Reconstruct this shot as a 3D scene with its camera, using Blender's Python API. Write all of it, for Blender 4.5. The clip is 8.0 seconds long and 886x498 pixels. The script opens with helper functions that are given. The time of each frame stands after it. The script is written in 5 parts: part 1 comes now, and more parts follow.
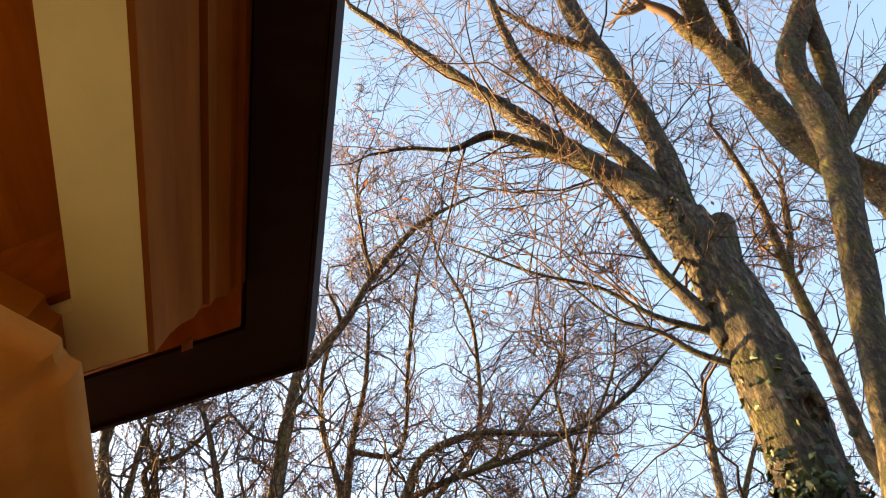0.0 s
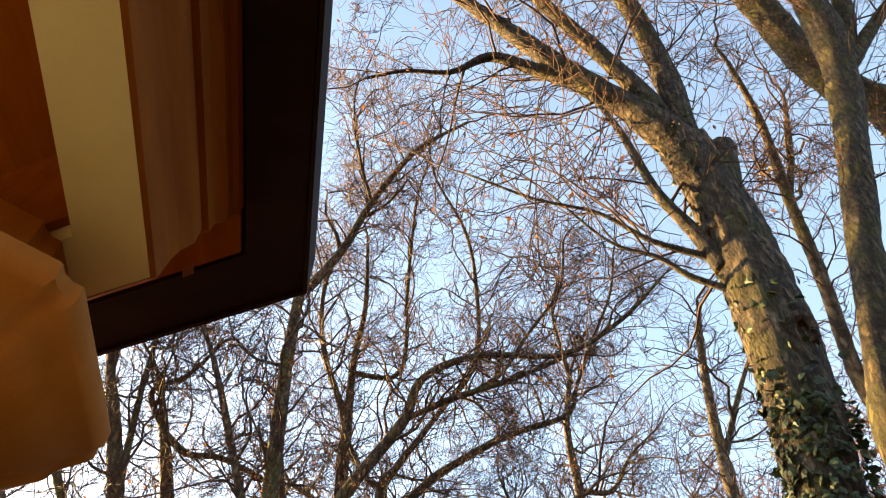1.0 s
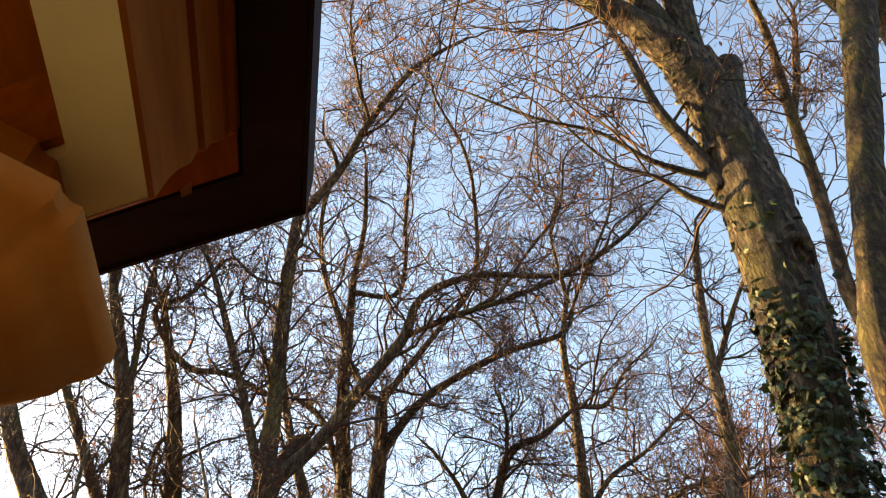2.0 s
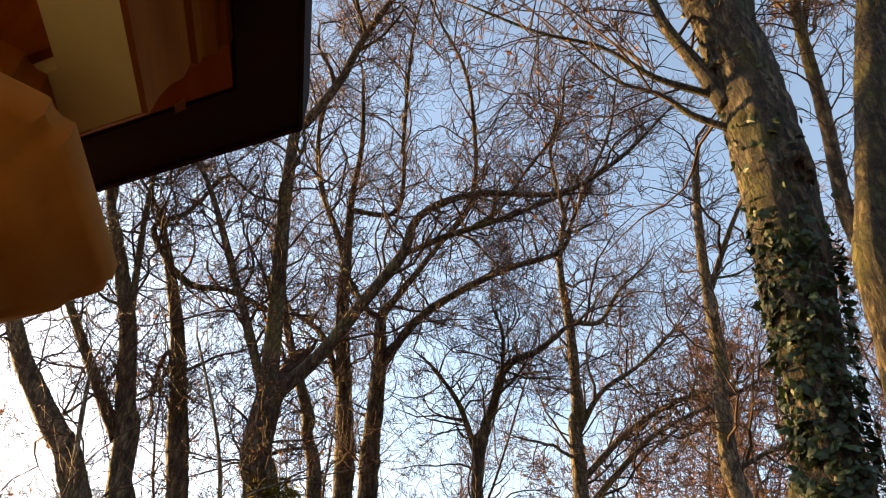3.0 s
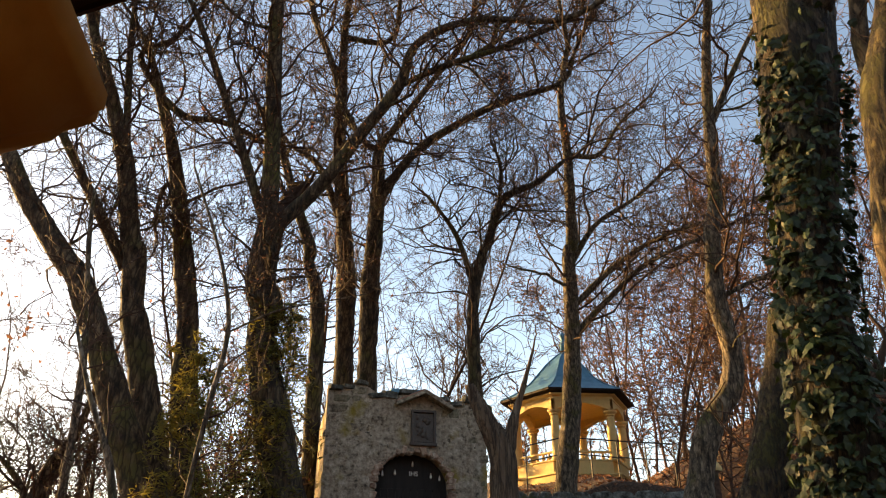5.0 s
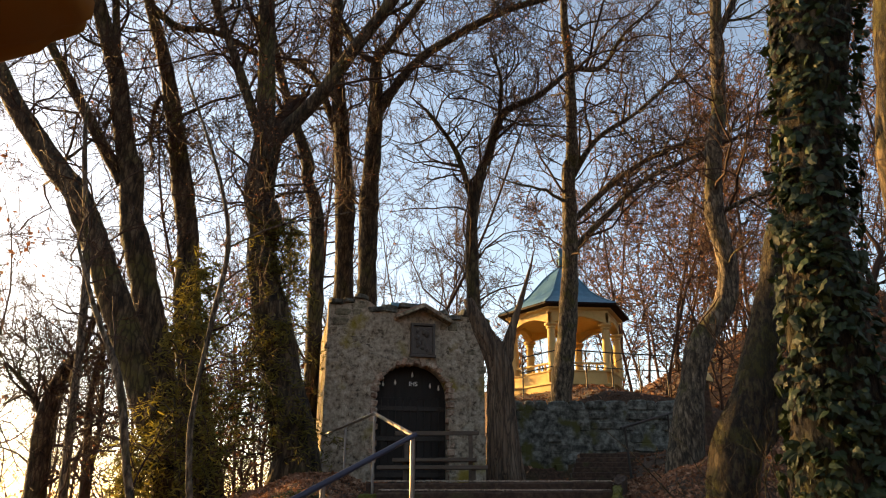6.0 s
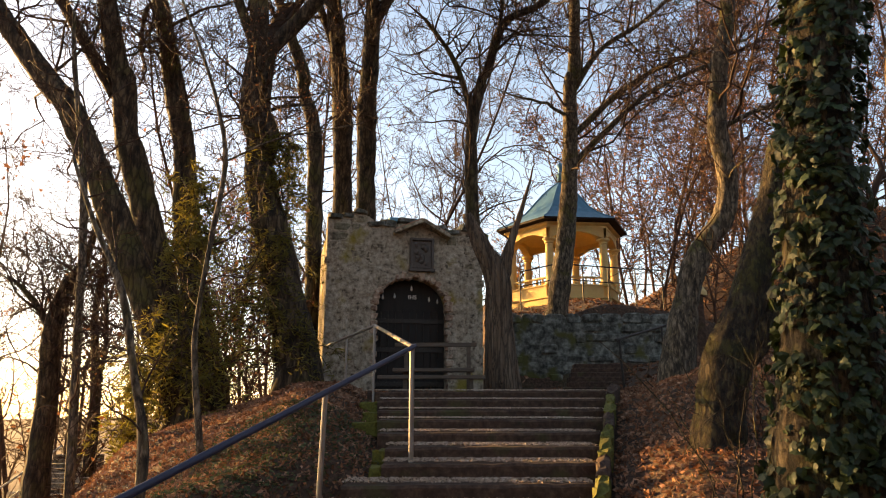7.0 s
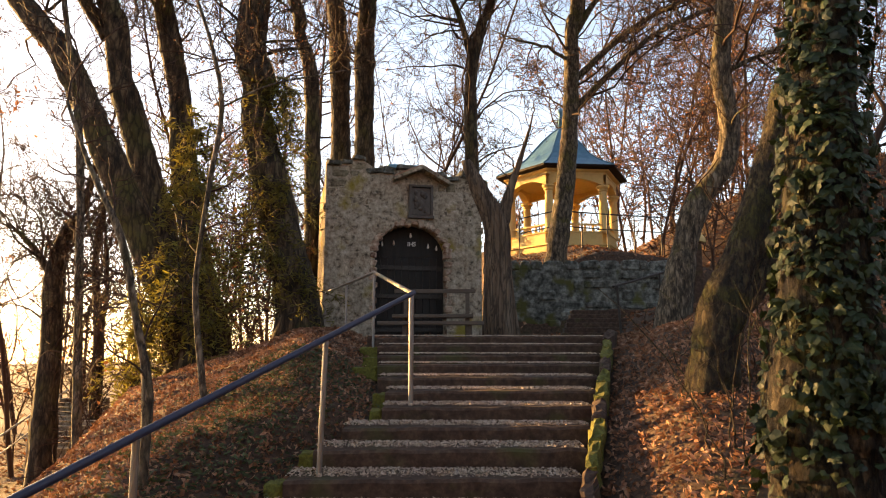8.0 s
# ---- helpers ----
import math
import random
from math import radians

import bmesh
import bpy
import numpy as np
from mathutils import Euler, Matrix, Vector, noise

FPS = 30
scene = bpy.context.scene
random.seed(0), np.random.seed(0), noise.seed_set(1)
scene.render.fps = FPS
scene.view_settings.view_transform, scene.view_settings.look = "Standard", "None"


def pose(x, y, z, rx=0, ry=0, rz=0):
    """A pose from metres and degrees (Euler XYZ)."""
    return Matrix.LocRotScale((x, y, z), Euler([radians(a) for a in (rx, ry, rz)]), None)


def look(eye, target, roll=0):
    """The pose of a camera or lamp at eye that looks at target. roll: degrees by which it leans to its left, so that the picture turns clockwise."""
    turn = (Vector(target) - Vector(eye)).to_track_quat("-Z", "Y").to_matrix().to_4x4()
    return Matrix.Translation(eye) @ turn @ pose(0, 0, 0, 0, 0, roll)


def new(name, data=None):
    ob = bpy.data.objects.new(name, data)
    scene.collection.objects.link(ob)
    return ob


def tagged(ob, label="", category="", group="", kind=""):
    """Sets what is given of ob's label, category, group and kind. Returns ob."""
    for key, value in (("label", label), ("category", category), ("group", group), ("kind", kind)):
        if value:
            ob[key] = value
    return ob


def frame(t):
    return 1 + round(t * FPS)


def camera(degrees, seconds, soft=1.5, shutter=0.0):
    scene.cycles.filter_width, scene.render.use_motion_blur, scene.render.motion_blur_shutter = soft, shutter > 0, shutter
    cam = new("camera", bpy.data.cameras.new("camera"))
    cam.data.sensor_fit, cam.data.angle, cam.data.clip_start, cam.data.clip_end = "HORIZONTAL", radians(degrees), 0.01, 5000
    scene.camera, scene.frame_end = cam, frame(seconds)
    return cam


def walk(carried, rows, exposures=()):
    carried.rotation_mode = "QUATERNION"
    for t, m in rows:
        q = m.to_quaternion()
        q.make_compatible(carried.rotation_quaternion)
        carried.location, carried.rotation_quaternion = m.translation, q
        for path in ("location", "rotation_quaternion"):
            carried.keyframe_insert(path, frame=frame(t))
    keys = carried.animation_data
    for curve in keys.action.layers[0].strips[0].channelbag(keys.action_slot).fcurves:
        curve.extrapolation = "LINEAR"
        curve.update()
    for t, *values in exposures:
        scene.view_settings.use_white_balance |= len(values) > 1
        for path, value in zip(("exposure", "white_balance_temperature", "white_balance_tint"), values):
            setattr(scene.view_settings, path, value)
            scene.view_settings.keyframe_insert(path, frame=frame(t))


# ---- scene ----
# ---- camera ----
cam = camera(64.82, 8.0, 1.1)
EYE = 1.6
ROWS = [
    (0.0, 0.94, 59.25, -0.06), (0.5, 0.89, 56.32, 0.01), (1.0, 0.77, 53.14, 0.16), (1.5, 0.73, 49.89, 0.18),
    (3.0, 0.47, 39.91, 0.06), (3.5, 0.40, 36.51, 0.05), (4.0, 0.36, 33.13, 0.02), (4.5, 0.32, 29.70, -0.01),
    (6.0, 0.18, 19.33, -0.03), (6.5, 0.14, 15.86, -0.07), (7.0, 0.08, 12.35, -0.08), (7.5, 0.02, 9.18, -0.08), (8.0, 0.0, 8.0, -0.08),
]
EXPOSURES = [(t, e + 1.55, k, n) for t, e, k, n in ((0.0, 1.9, 8100, 9), (1.5, 1.65, 8100, 9), (3.0, 1.1, 8100, 10), (4.5, 0.75, 8200, 11), (6.5, 0.5, 8500, 14), (7.2, 0.8, 8700, 16), (8.0, 1.05, 8900, 18))]
walk(cam, [(t, pose(0, 0, EYE, 0, 0, yaw) @ pose(0, 0, 0, 90 + pitch) @ pose(0, 0, 0, 0, 0, -roll)) for t, yaw, pitch, roll in ROWS], EXPOSURES)

# ---- sky and sun ----
SUN_AZIMUTH, SUN_HEIGHT = -55.0, 12.0     # degrees to the right of straight ahead, and above the horizon
world = bpy.data.worlds.new("sky")
scene.world = world
world.use_nodes = True
wn = world.node_tree
sky = wn.nodes.new("ShaderNodeTexSky")
sky.sky_type, sky.sun_disc = "NISHITA", False
sky.sun_elevation, sky.sun_rotation = radians(SUN_HEIGHT), radians(SUN_AZIMUTH)
sky.air_density, sky.dust_density, sky.ozone_density = 0.75, 0.5, 0.8
wn.links.new(sky.outputs[0], wn.nodes["Background"].inputs[0])
wn.nodes["Background"].inputs[1].default_value = 0.10
sun = new("sun", bpy.data.lights.new("sun", "SUN"))
sun.data.energy, sun.data.angle, sun.data.color = 5.0, radians(0.5), (1.0, 0.64, 0.27)
az, el = radians(SUN_AZIMUTH), radians(SUN_HEIGHT)
sun.matrix_world = look((math.sin(az) * math.cos(el) * 60, math.cos(az) * math.cos(el) * 60, math.sin(el) * 60), (0, 0, 0))


# ---- materials ----
def material(name, ramp, scale=6.0, rough=0.8, bump=0.3, stretch=(1, 1, 1), metal=0.0, stain=None, stain_at=(0.5, 0.62), stain_scale=1.2,
             vary=0.0, detail=8.0, distance=0.01, shine=0.4, thin=0.0, coarse=0.0, tight=0.2, shared=False):
    """Noise-coloured surface: ramp of colours from fine noise, an optional second colour in large stains, bump from both."""
    m = bpy.data.materials.new(name)
    m.use_nodes = True
    n, l = m.node_tree.nodes, m.node_tree.links
    b = n["Principled BSDF"]
    co, mp = n.new("ShaderNodeTexCoord"), n.new("ShaderNodeMapping")
    mp.inputs["Scale"].default_value = stretch
    place = n.new("ShaderNodeNewGeometry").outputs["Position"] if shared else co.outputs["Object"]
    l.new(place, mp.inputs["Vector"])
    fine = n.new("ShaderNodeTexNoise")
    fine.inputs["Scale"].default_value, fine.inputs["Detail"].default_value, fine.inputs["Roughness"].default_value = scale, detail, 0.65
    l.new(mp.outputs[0], fine.inputs["Vector"])
    cr = n.new("ShaderNodeValToRGB")
    for i, c in enumerate(ramp):
        p = 0.5 - tight + 2 * tight * i / max(1, len(ramp) - 1)
        e = cr.color_ramp.elements[i] if i < 2 else cr.color_ramp.elements.new(p)
        e.position, e.color = p, (*c, 1)
    l.new(fine.outputs[0], cr.inputs[0])
    colour = cr.outputs[0]
    if stain:
        big = n.new("ShaderNodeTexNoise")
        big.inputs["Scale"].default_value, big.inputs["Detail"].default_value = stain_scale, 6.0
        l.new(place, big.inputs["Vector"])
        mask = n.new("ShaderNodeMapRange")
        mask.inputs["From Min"].default_value, mask.inputs["From Max"].default_value = stain_at
        l.new(big.outputs[0], mask.inputs["Value"])
        mix = n.new("ShaderNodeMix")
        mix.data_type = "RGBA"
        l.new(mask.outputs[0], mix.inputs[0])
        l.new(colour, mix.inputs[6])
        mix.inputs[7].default_value = (*stain, 1)
        colour = mix.outputs[2]
    if vary:
        geo, info, add, hs = n.new("ShaderNodeNewGeometry"), n.new("ShaderNodeObjectInfo"), n.new("ShaderNodeMath"), n.new("ShaderNodeHueSaturation")
        l.new(geo.outputs["Random Per Island"], add.inputs[0])
        l.new(info.outputs["Random"], add.inputs[1])
        rng = n.new("ShaderNodeMapRange")
        rng.inputs["From Max"].default_value = 2.0
        rng.inputs["To Min"].default_value, rng.inputs["To Max"].default_value = 1 - vary, 1 + vary
        l.new(add.outputs[0], rng.inputs["Value"])
        l.new(rng.outputs[0], hs.inputs["Value"])
        l.new(colour, hs.inputs["Color"])
        colour = hs.outputs[0]
    l.new(colour, b.inputs["Base Color"])
    b.inputs["Roughness"].default_value, b.inputs["Metallic"].default_value, b.inputs["Specular IOR Level"].default_value = rough, metal, shine
    if bump:
        bp = n.new("ShaderNodeBump")
        bp.inputs["Strength"].default_value, bp.inputs["Distance"].default_value = bump, distance
        l.new(fine.outputs[0], bp.inputs["Height"])
        if coarse:
            crack, cb = n.new("ShaderNodeTexVoronoi"), n.new("ShaderNodeBump")
            crack.feature = "DISTANCE_TO_EDGE"
            crack.inputs["Scale"].default_value, crack.inputs["Randomness"].default_value = coarse, 1.0
            warp = n.new("ShaderNodeMix")
            warp.data_type = "VECTOR"
            warp.inputs[0].default_value = 0.12
            l.new(mp.outputs[0], warp.inputs[4])
            l.new(fine.outputs[1], warp.inputs[5])
            l.new(warp.outputs[1], crack.inputs["Vector"])
            fis, dark = n.new("ShaderNodeMapRange"), n.new("ShaderNodeMix")
            fis.inputs["From Min"].default_value, fis.inputs["From Max"].default_value = 0.02, 0.16
            fis.inputs["To Min"].default_value = 0.35
            l.new(crack.outputs[0], fis.inputs["Value"])
            dark.data_type, dark.blend_type = "RGBA", "MULTIPLY"
            dark.inputs[0].default_value = 1.0
            l.new(colour, dark.inputs[6])
            l.new(fis.outputs[0], dark.inputs[7])
            l.new(dark.outputs[2], b.inputs["Base Color"])
            cb.inputs["Strength"].default_value, cb.inputs["Distance"].default_value = 0.8, distance * 1.5
            l.new(crack.outputs[0], cb.inputs["Height"])
            l.new(bp.outputs[0], cb.inputs["Normal"])
            bp = cb
        l.new(bp.outputs[0], b.inputs["Normal"])
    if thin:
        tr, ms = n.new("ShaderNodeBsdfTranslucent"), n.new("ShaderNodeMixShader")
        l.new(colour, tr.inputs["Color"])
        ms.inputs[0].default_value = thin
        l.new(b.outputs[0], ms.inputs[1])
        l.new(tr.outputs[0], ms.inputs[2])
        l.new(ms.outputs[0], n["Material Output"].inputs[0])
    return m


BARK = material("bark", [(0.020, 0.013, 0.007), (0.060, 0.041, 0.024), (0.125, 0.092, 0.057)], 9, 0.9, 0.7, (1, 1, 0.25), stain=(0.075, 0.068, 0.018), stain_at=(0.52, 0.7), distance=0.02, coarse=10, tight=0.10)
BARK_GREY = material("beech_bark", [(0.016, 0.010, 0.006), (0.052, 0.038, 0.023), (0.125, 0.096, 0.061)], 30, 0.9, 1.0, (1, 1, 0.3), stain=(0.06, 0.055, 0.014), stain_at=(0.52, 0.60), stain_scale=3.5, distance=0.05, coarse=15, tight=0.09, detail=12)
BARK_PALE = material("pale_bark", [(0.035, 0.026, 0.017), (0.11, 0.085, 0.057), (0.22, 0.175, 0.125)], 20, 0.9, 1.0, (1, 1, 0.3), stain=(0.08, 0.07, 0.022), stain_at=(0.54, 0.66), stain_scale=2.5, distance=0.02, coarse=12, tight=0.12)
BARK_MOSS = material("mossy_bark", [(0.016, 0.010, 0.005), (0.050, 0.034, 0.018), (0.085, 0.066, 0.028)], 26, 0.9, 1.0, (1, 1, 0.35), stain=(0.05, 0.046, 0.010), stain_at=(0.50, 0.58), stain_scale=3.5, distance=0.05, coarse=13, tight=0.08, detail=12)
BARK_RED = material("fibrous_bark", [(0.045, 0.028, 0.018), (0.13, 0.09, 0.06), (0.21, 0.16, 0.115)], 9, 0.9, 0.9, (1, 1, 0.08), distance=0.03, coarse=16)
TWIG = material("twig_bark", [(0.022, 0.011, 0.007), (0.058, 0.029, 0.016)], 3, 0.9, 0.0)
TWIG_RED = material("far_twig_bark", [(0.034, 0.016, 0.009), (0.085, 0.041, 0.023)], 1.2, 0.9, 0.0)
DRY_LEAF = material("dry_leaf", [(0.16, 0.06, 0.025), (0.33, 0.14, 0.06)], 3, 0.8, 0.0, vary=0.5, thin=0.35)
LITTER = material("leaf_litter", [(0.12, 0.050, 0.027), (0.28, 0.140, 0.085), (0.45, 0.29, 0.20)], 5, 0.9, 0.0, vary=0.75, thin=0.15, shine=0.1)
PALE_LITTER = material("pale_leaf_crumbs", [(0.30, 0.22, 0.16), (0.48, 0.38, 0.30)], 5, 0.85, 0.0, vary=0.4)
IVY = material("ivy_leaf_green", [(0.008, 0.018, 0.006), (0.028, 0.045, 0.016)], 6, 0.55, 0.0, vary=0.6, thin=0.15, shine=0.3)
GROUND_IVY = material("ground_ivy_leaf", [(0.045, 0.058, 0.026), (0.12, 0.14, 0.075)], 6, 0.85, 0.0, vary=0.5, thin=0.15, shine=0.08)
YEW = material("yew_needles", [(0.08, 0.078, 0.016), (0.22, 0.185, 0.040)], 2, 0.6, 0.0, vary=0.5, thin=0.5)
EARTH = material("leafy_earth", [(0.022, 0.013, 0.008), (0.065, 0.036, 0.022), (0.12, 0.07, 0.045)], 16, 0.95, 1.0, stain=(0.05, 0.055, 0.02), stain_at=(0.58, 0.75), stain_scale=0.7, distance=0.03)
MOSS = material("moss", [(0.045, 0.045, 0.007), (0.15, 0.145, 0.024)], 40, 0.95, 1.0, distance=0.01)
STEP = material("step_sandstone", [(0.022, 0.011, 0.007), (0.055, 0.030, 0.019), (0.10, 0.062, 0.040)], 14, 0.9, 0.6, stain=(0.05, 0.052, 0.014), stain_at=(0.55, 0.75), stain_scale=2.5)
RENDER_WALL = material("weathered_plaster", [(0.05, 0.038, 0.026), (0.23, 0.19, 0.14), (0.33, 0.28, 0.21), (0.45, 0.39, 0.31)], 11, 0.95, 1.0, stain=(0.22, 0.17, 0.03), stain_at=(0.57, 0.68), stain_scale=1.3, distance=0.04, tight=0.17, detail=12)
STONE = material("rubble_stone", [(0.05, 0.038, 0.026), (0.21, 0.17, 0.12), (0.40, 0.345, 0.26)], 10, 0.95, 0.9, stain=(0.13, 0.12, 0.07), stain_at=(0.55, 0.7), vary=0.35, distance=0.02, tight=0.13, shared=True)
STONE_DARK = material("mossy_wall_stone", [(0.022, 0.022, 0.017), (0.085, 0.09, 0.078), (0.20, 0.21, 0.185)], 7, 0.95, 0.9, stain=(0.065, 0.066, 0.018), stain_at=(0.54, 0.64), stain_scale=1.7, vary=0.3, distance=0.02, tight=0.15, shared=True)
OCHRE = material("ochre_paint", [(0.54, 0.37, 0.145), (0.63, 0.45, 0.19)], 5, 0.8, 0.2, stain=(0.52, 0.38, 0.18), stain_at=(0.6, 0.8))
COPPER = material("verdigris_copper", [(0.05, 0.15, 0.22), (0.10, 0.25, 0.33)], 4, 0.5, 0.1, (1, 1, 0.3), metal=0.3)
IRON = material("dark_iron", [(0.03, 0.028, 0.026), (0.06, 0.052, 0.045)], 30, 0.6, 0.2, metal=0.6)
STEEL = material("galvanised_steel", [(0.19, 0.175, 0.16), (0.32, 0.30, 0.28)], 20, 0.5, 0.1, (1, 1, 0.2), metal=0.85)
BLUE_RAIL = material("blue_grey_painted_rail", [(0.016, 0.020, 0.046), (0.03, 0.036, 0.07)], 15, 0.42, 0.1, shine=0.5)
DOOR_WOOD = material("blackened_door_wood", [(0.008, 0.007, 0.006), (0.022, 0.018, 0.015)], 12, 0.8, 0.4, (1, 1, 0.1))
BENCH_WOOD = material("grey_bench_wood", [(0.06, 0.045, 0.035), (0.11, 0.085, 0.065)], 12, 0.85, 0.5, (0.1, 1, 1))
CREAM = material("cream_paint", [(0.41, 0.39, 0.245), (0.48, 0.46, 0.30)], 3, 0.7, 0.15, shine=0.2, stain=(0.33, 0.29, 0.17), stain_at=(0.62, 0.8), stain_scale=4)
ORANGE_WOOD = material("orange_stained_wood", [(0.135, 0.034, 0.003), (0.21, 0.060, 0.006)], 14, 0.75, 0.2, (1, 0.08, 1), shine=0.08)
UMBER = material("umber_paint", [(0.23, 0.078, 0.011), (0.31, 0.118, 0.022)], 6, 0.75, 0.15, shine=0.08, stain=(0.22, 0.08, 0.014), stain_at=(0.55, 0.75), stain_scale=3)
DARK_WOOD = material("dark_brown_fascia", [(0.008, 0.004, 0.003), (0.018, 0.008, 0.006)], 10, 0.7, 0.2, (0.2, 1, 1), shine=0.1)
WHITE = material("white_paint", [(0.7, 0.68, 0.62), (0.8, 0.78, 0.74)], 20, 0.6, 0.0)
RELIEF = material("bronze_relief", [(0.05, 0.04, 0.035), (0.10, 0.085, 0.07)], 18, 0.6, 0.6, metal=0.2)
ARCH_STONE = material("arch_stone", [(0.12, 0.06, 0.04), (0.30, 0.21, 0.15), (0.44, 0.36, 0.28)], 9, 0.95, 0.8, vary=0.4, distance=0.02, tight=0.15, shared=True)
TILE_RED = material("clay_tile", [(0.20, 0.10, 0.065), (0.32, 0.18, 0.12)], 9, 0.9, 0.5)


# ---- building helpers ----
def thing(name, label, category, at=(0, 0, 0), turn=0.0, group="", kind=""):
    ob = new(name)
    ob.matrix_world = pose(*at, 0, 0, turn)
    return tagged(ob, label, category, group, kind)


def link(name, mesh, mat, parent=None, label=""):
    if mat and not mesh.materials:
        mesh.materials.append(mat)
    ob = new(name, mesh)
    if parent:
        ob.parent = parent
    return tagged(ob, label)


def part(name, bm, mat, parent=None, label="", smooth=False):
    """One mesh object from a bmesh, in the parent's own space."""
    me = bpy.data.meshes.new(name)
    if smooth:
        for f in bm.faces:
            f.smooth = True
    bm.normal_update()
    bm.to_mesh(me)
    bm.free()
    return link(name, me, mat, parent, label)


def mesh_part(name, verts, faces, mat, parent=None, label="", smooth=True):
    me = bpy.data.meshes.new(name)
    me.from_pydata(verts, [], faces)
    if smooth:
        me.polygons.foreach_set("use_smooth", [True] * len(me.polygons))
    me.update()
    return link(name, me, mat, parent, label)


def box(bm, centre, size, turn=0.0, bevel=0.0, tilt=None):
    m = Matrix.Translation(centre) @ (tilt or Matrix()) @ Matrix.Rotation(radians(turn), 4, "Z") @ Matrix.Diagonal((*size, 1))
    r = bmesh.ops.create_cube(bm, size=1, matrix=m)
    if bevel:
        es = list({e for v in r["verts"] for e in v.link_edges})
        bmesh.ops.bevel(bm, geom=es, offset=bevel, segments=2, affect="EDGES", profile=0.6)
    return bm


def one_box(centre, size, turn=0.0, bevel=0.0):
    return box(bmesh.new(), centre, size, turn, bevel)


def lathe(profile, sides=24, centre=(0, 0, 0), squash=1.0):
    bm = bmesh.new()
    rings = [[bm.verts.new((centre[0] + r * math.cos(2 * math.pi * k / sides), centre[1] + squash * r * math.sin(2 * math.pi * k / sides), centre[2] + z)) for k in range(sides)] for r, z in profile]
    for a, b in zip(rings, rings[1:]):
        for k in range(sides):
            bm.faces.new((a[k], a[(k + 1) % sides], b[(k + 1) % sides], b[k]))
    bm.faces.new(rings[-1])
    bm.faces.new(rings[0][::-1])
    return bm


class Tubes:
    """Collects round tapering tubes for one mesh."""

    def __init__(self):
        self.v, self.f, self.n = [], [], 0

    def add(self, pts, radii, sides=6, rough=0.0, cap=True, ridge=0.0, seed=0):
        pts, radii = np.asarray(pts, float), np.asarray(radii, float)
        tan = np.gradient(pts, axis=0)
        tan /= np.linalg.norm(tan, axis=1)[:, None] + 1e-9
        ref = np.array([0.31, 0.93, 0.19]) if abs(tan[0][2]) > 0.8 else np.array([0.1, 0.05, 1.0])
        u = np.cross(tan, ref)
        u /= np.linalg.norm(u, axis=1)[:, None] + 1e-9
        w = np.cross(tan, u)
        a = np.arange(sides) * 2 * math.pi / sides
        rr = radii[:, None] * (1 + rough * np.random.uniform(-1, 1, (len(pts), sides))) if rough else np.repeat(radii[:, None], sides, 1)
        if ridge:
            run = np.concatenate([[0], np.cumsum(np.linalg.norm(np.diff(pts, axis=0), axis=1))])
            for i in range(len(pts)):
                for j in range(sides):
                    c, d = 1.9 * math.cos(a[j]), 1.9 * math.sin(a[j])
                    rr[i, j] *= 1 + ridge * (noise.noise((c + seed, d, 1.1 * run[i])) + 0.6 * noise.noise((3.2 * c, 3.2 * d + seed, 1.6 * run[i])) + 0.35 * noise.noise((7 * c, 7 * d, 5 * run[i] + seed)))
        ring = pts[:, None] + rr[..., None] * (np.cos(a)[None, :, None] * u[:, None] + np.sin(a)[None, :, None] * w[:, None])
        self.v.append(ring.reshape(-1, 3))
        k, b = np.arange(sides), self.n
        for i in range(len(pts) - 1):
            p, q = b + i * sides, b + (i + 1) * sides
            self.f.extend(zip((p + k).tolist(), (p + (k + 1) % sides).tolist(), (q + (k + 1) % sides).tolist(), (q + k).tolist()))
        if cap:
            self.f.append(tuple((b + (len(pts) - 1) * sides + k).tolist()))
            self.f.append(tuple((b + k[::-1]).tolist()))
        self.n += len(pts) * sides

    def finish(self, name, mat, parent=None, label=""):
        return mesh_part(name, np.concatenate(self.v).tolist(), self.f, mat, parent, label)


def smooth_path(pts, per):
    """Catmull-Rom through rows of (x, y, z, r)."""
    p = np.asarray(pts, float)
    p = np.vstack([2 * p[0] - p[1], p, 2 * p[-1] - p[-2]])
    out = []
    for i in range(1, len(p) - 2):
        for t in np.linspace(0, 1, per, endpoint=False):
            out.append(0.5 * (2 * p[i] + (p[i + 1] - p[i - 1]) * t + (2 * p[i - 1] - 5 * p[i] + 4 * p[i + 1] - p[i + 2]) * t * t + (3 * p[i] - p[i - 1] - 3 * p[i + 1] + p[i + 2]) * t ** 3))
    out.append(p[-2])
    out = np.array(out)
    out[:, 3] = np.maximum(out[:, 3], 0.004)
    return out


def bar(bm, a, b, r, sides=10):
    a, b = Vector(a), Vector(b)
    d = b - a
    bmesh.ops.create_cone(bm, cap_ends=True, segments=sides, radius1=r, radius2=r, depth=d.length, matrix=Matrix.Translation((a + b) / 2) @ d.to_track_quat("Z", "Y").to_matrix().to_4x4())
    return bm


# ---- ground ----
def ease(x, a, b):
    t = np.clip((x - a) / (b - a), 0, 1)
    return t * t * (3 - 2 * t)


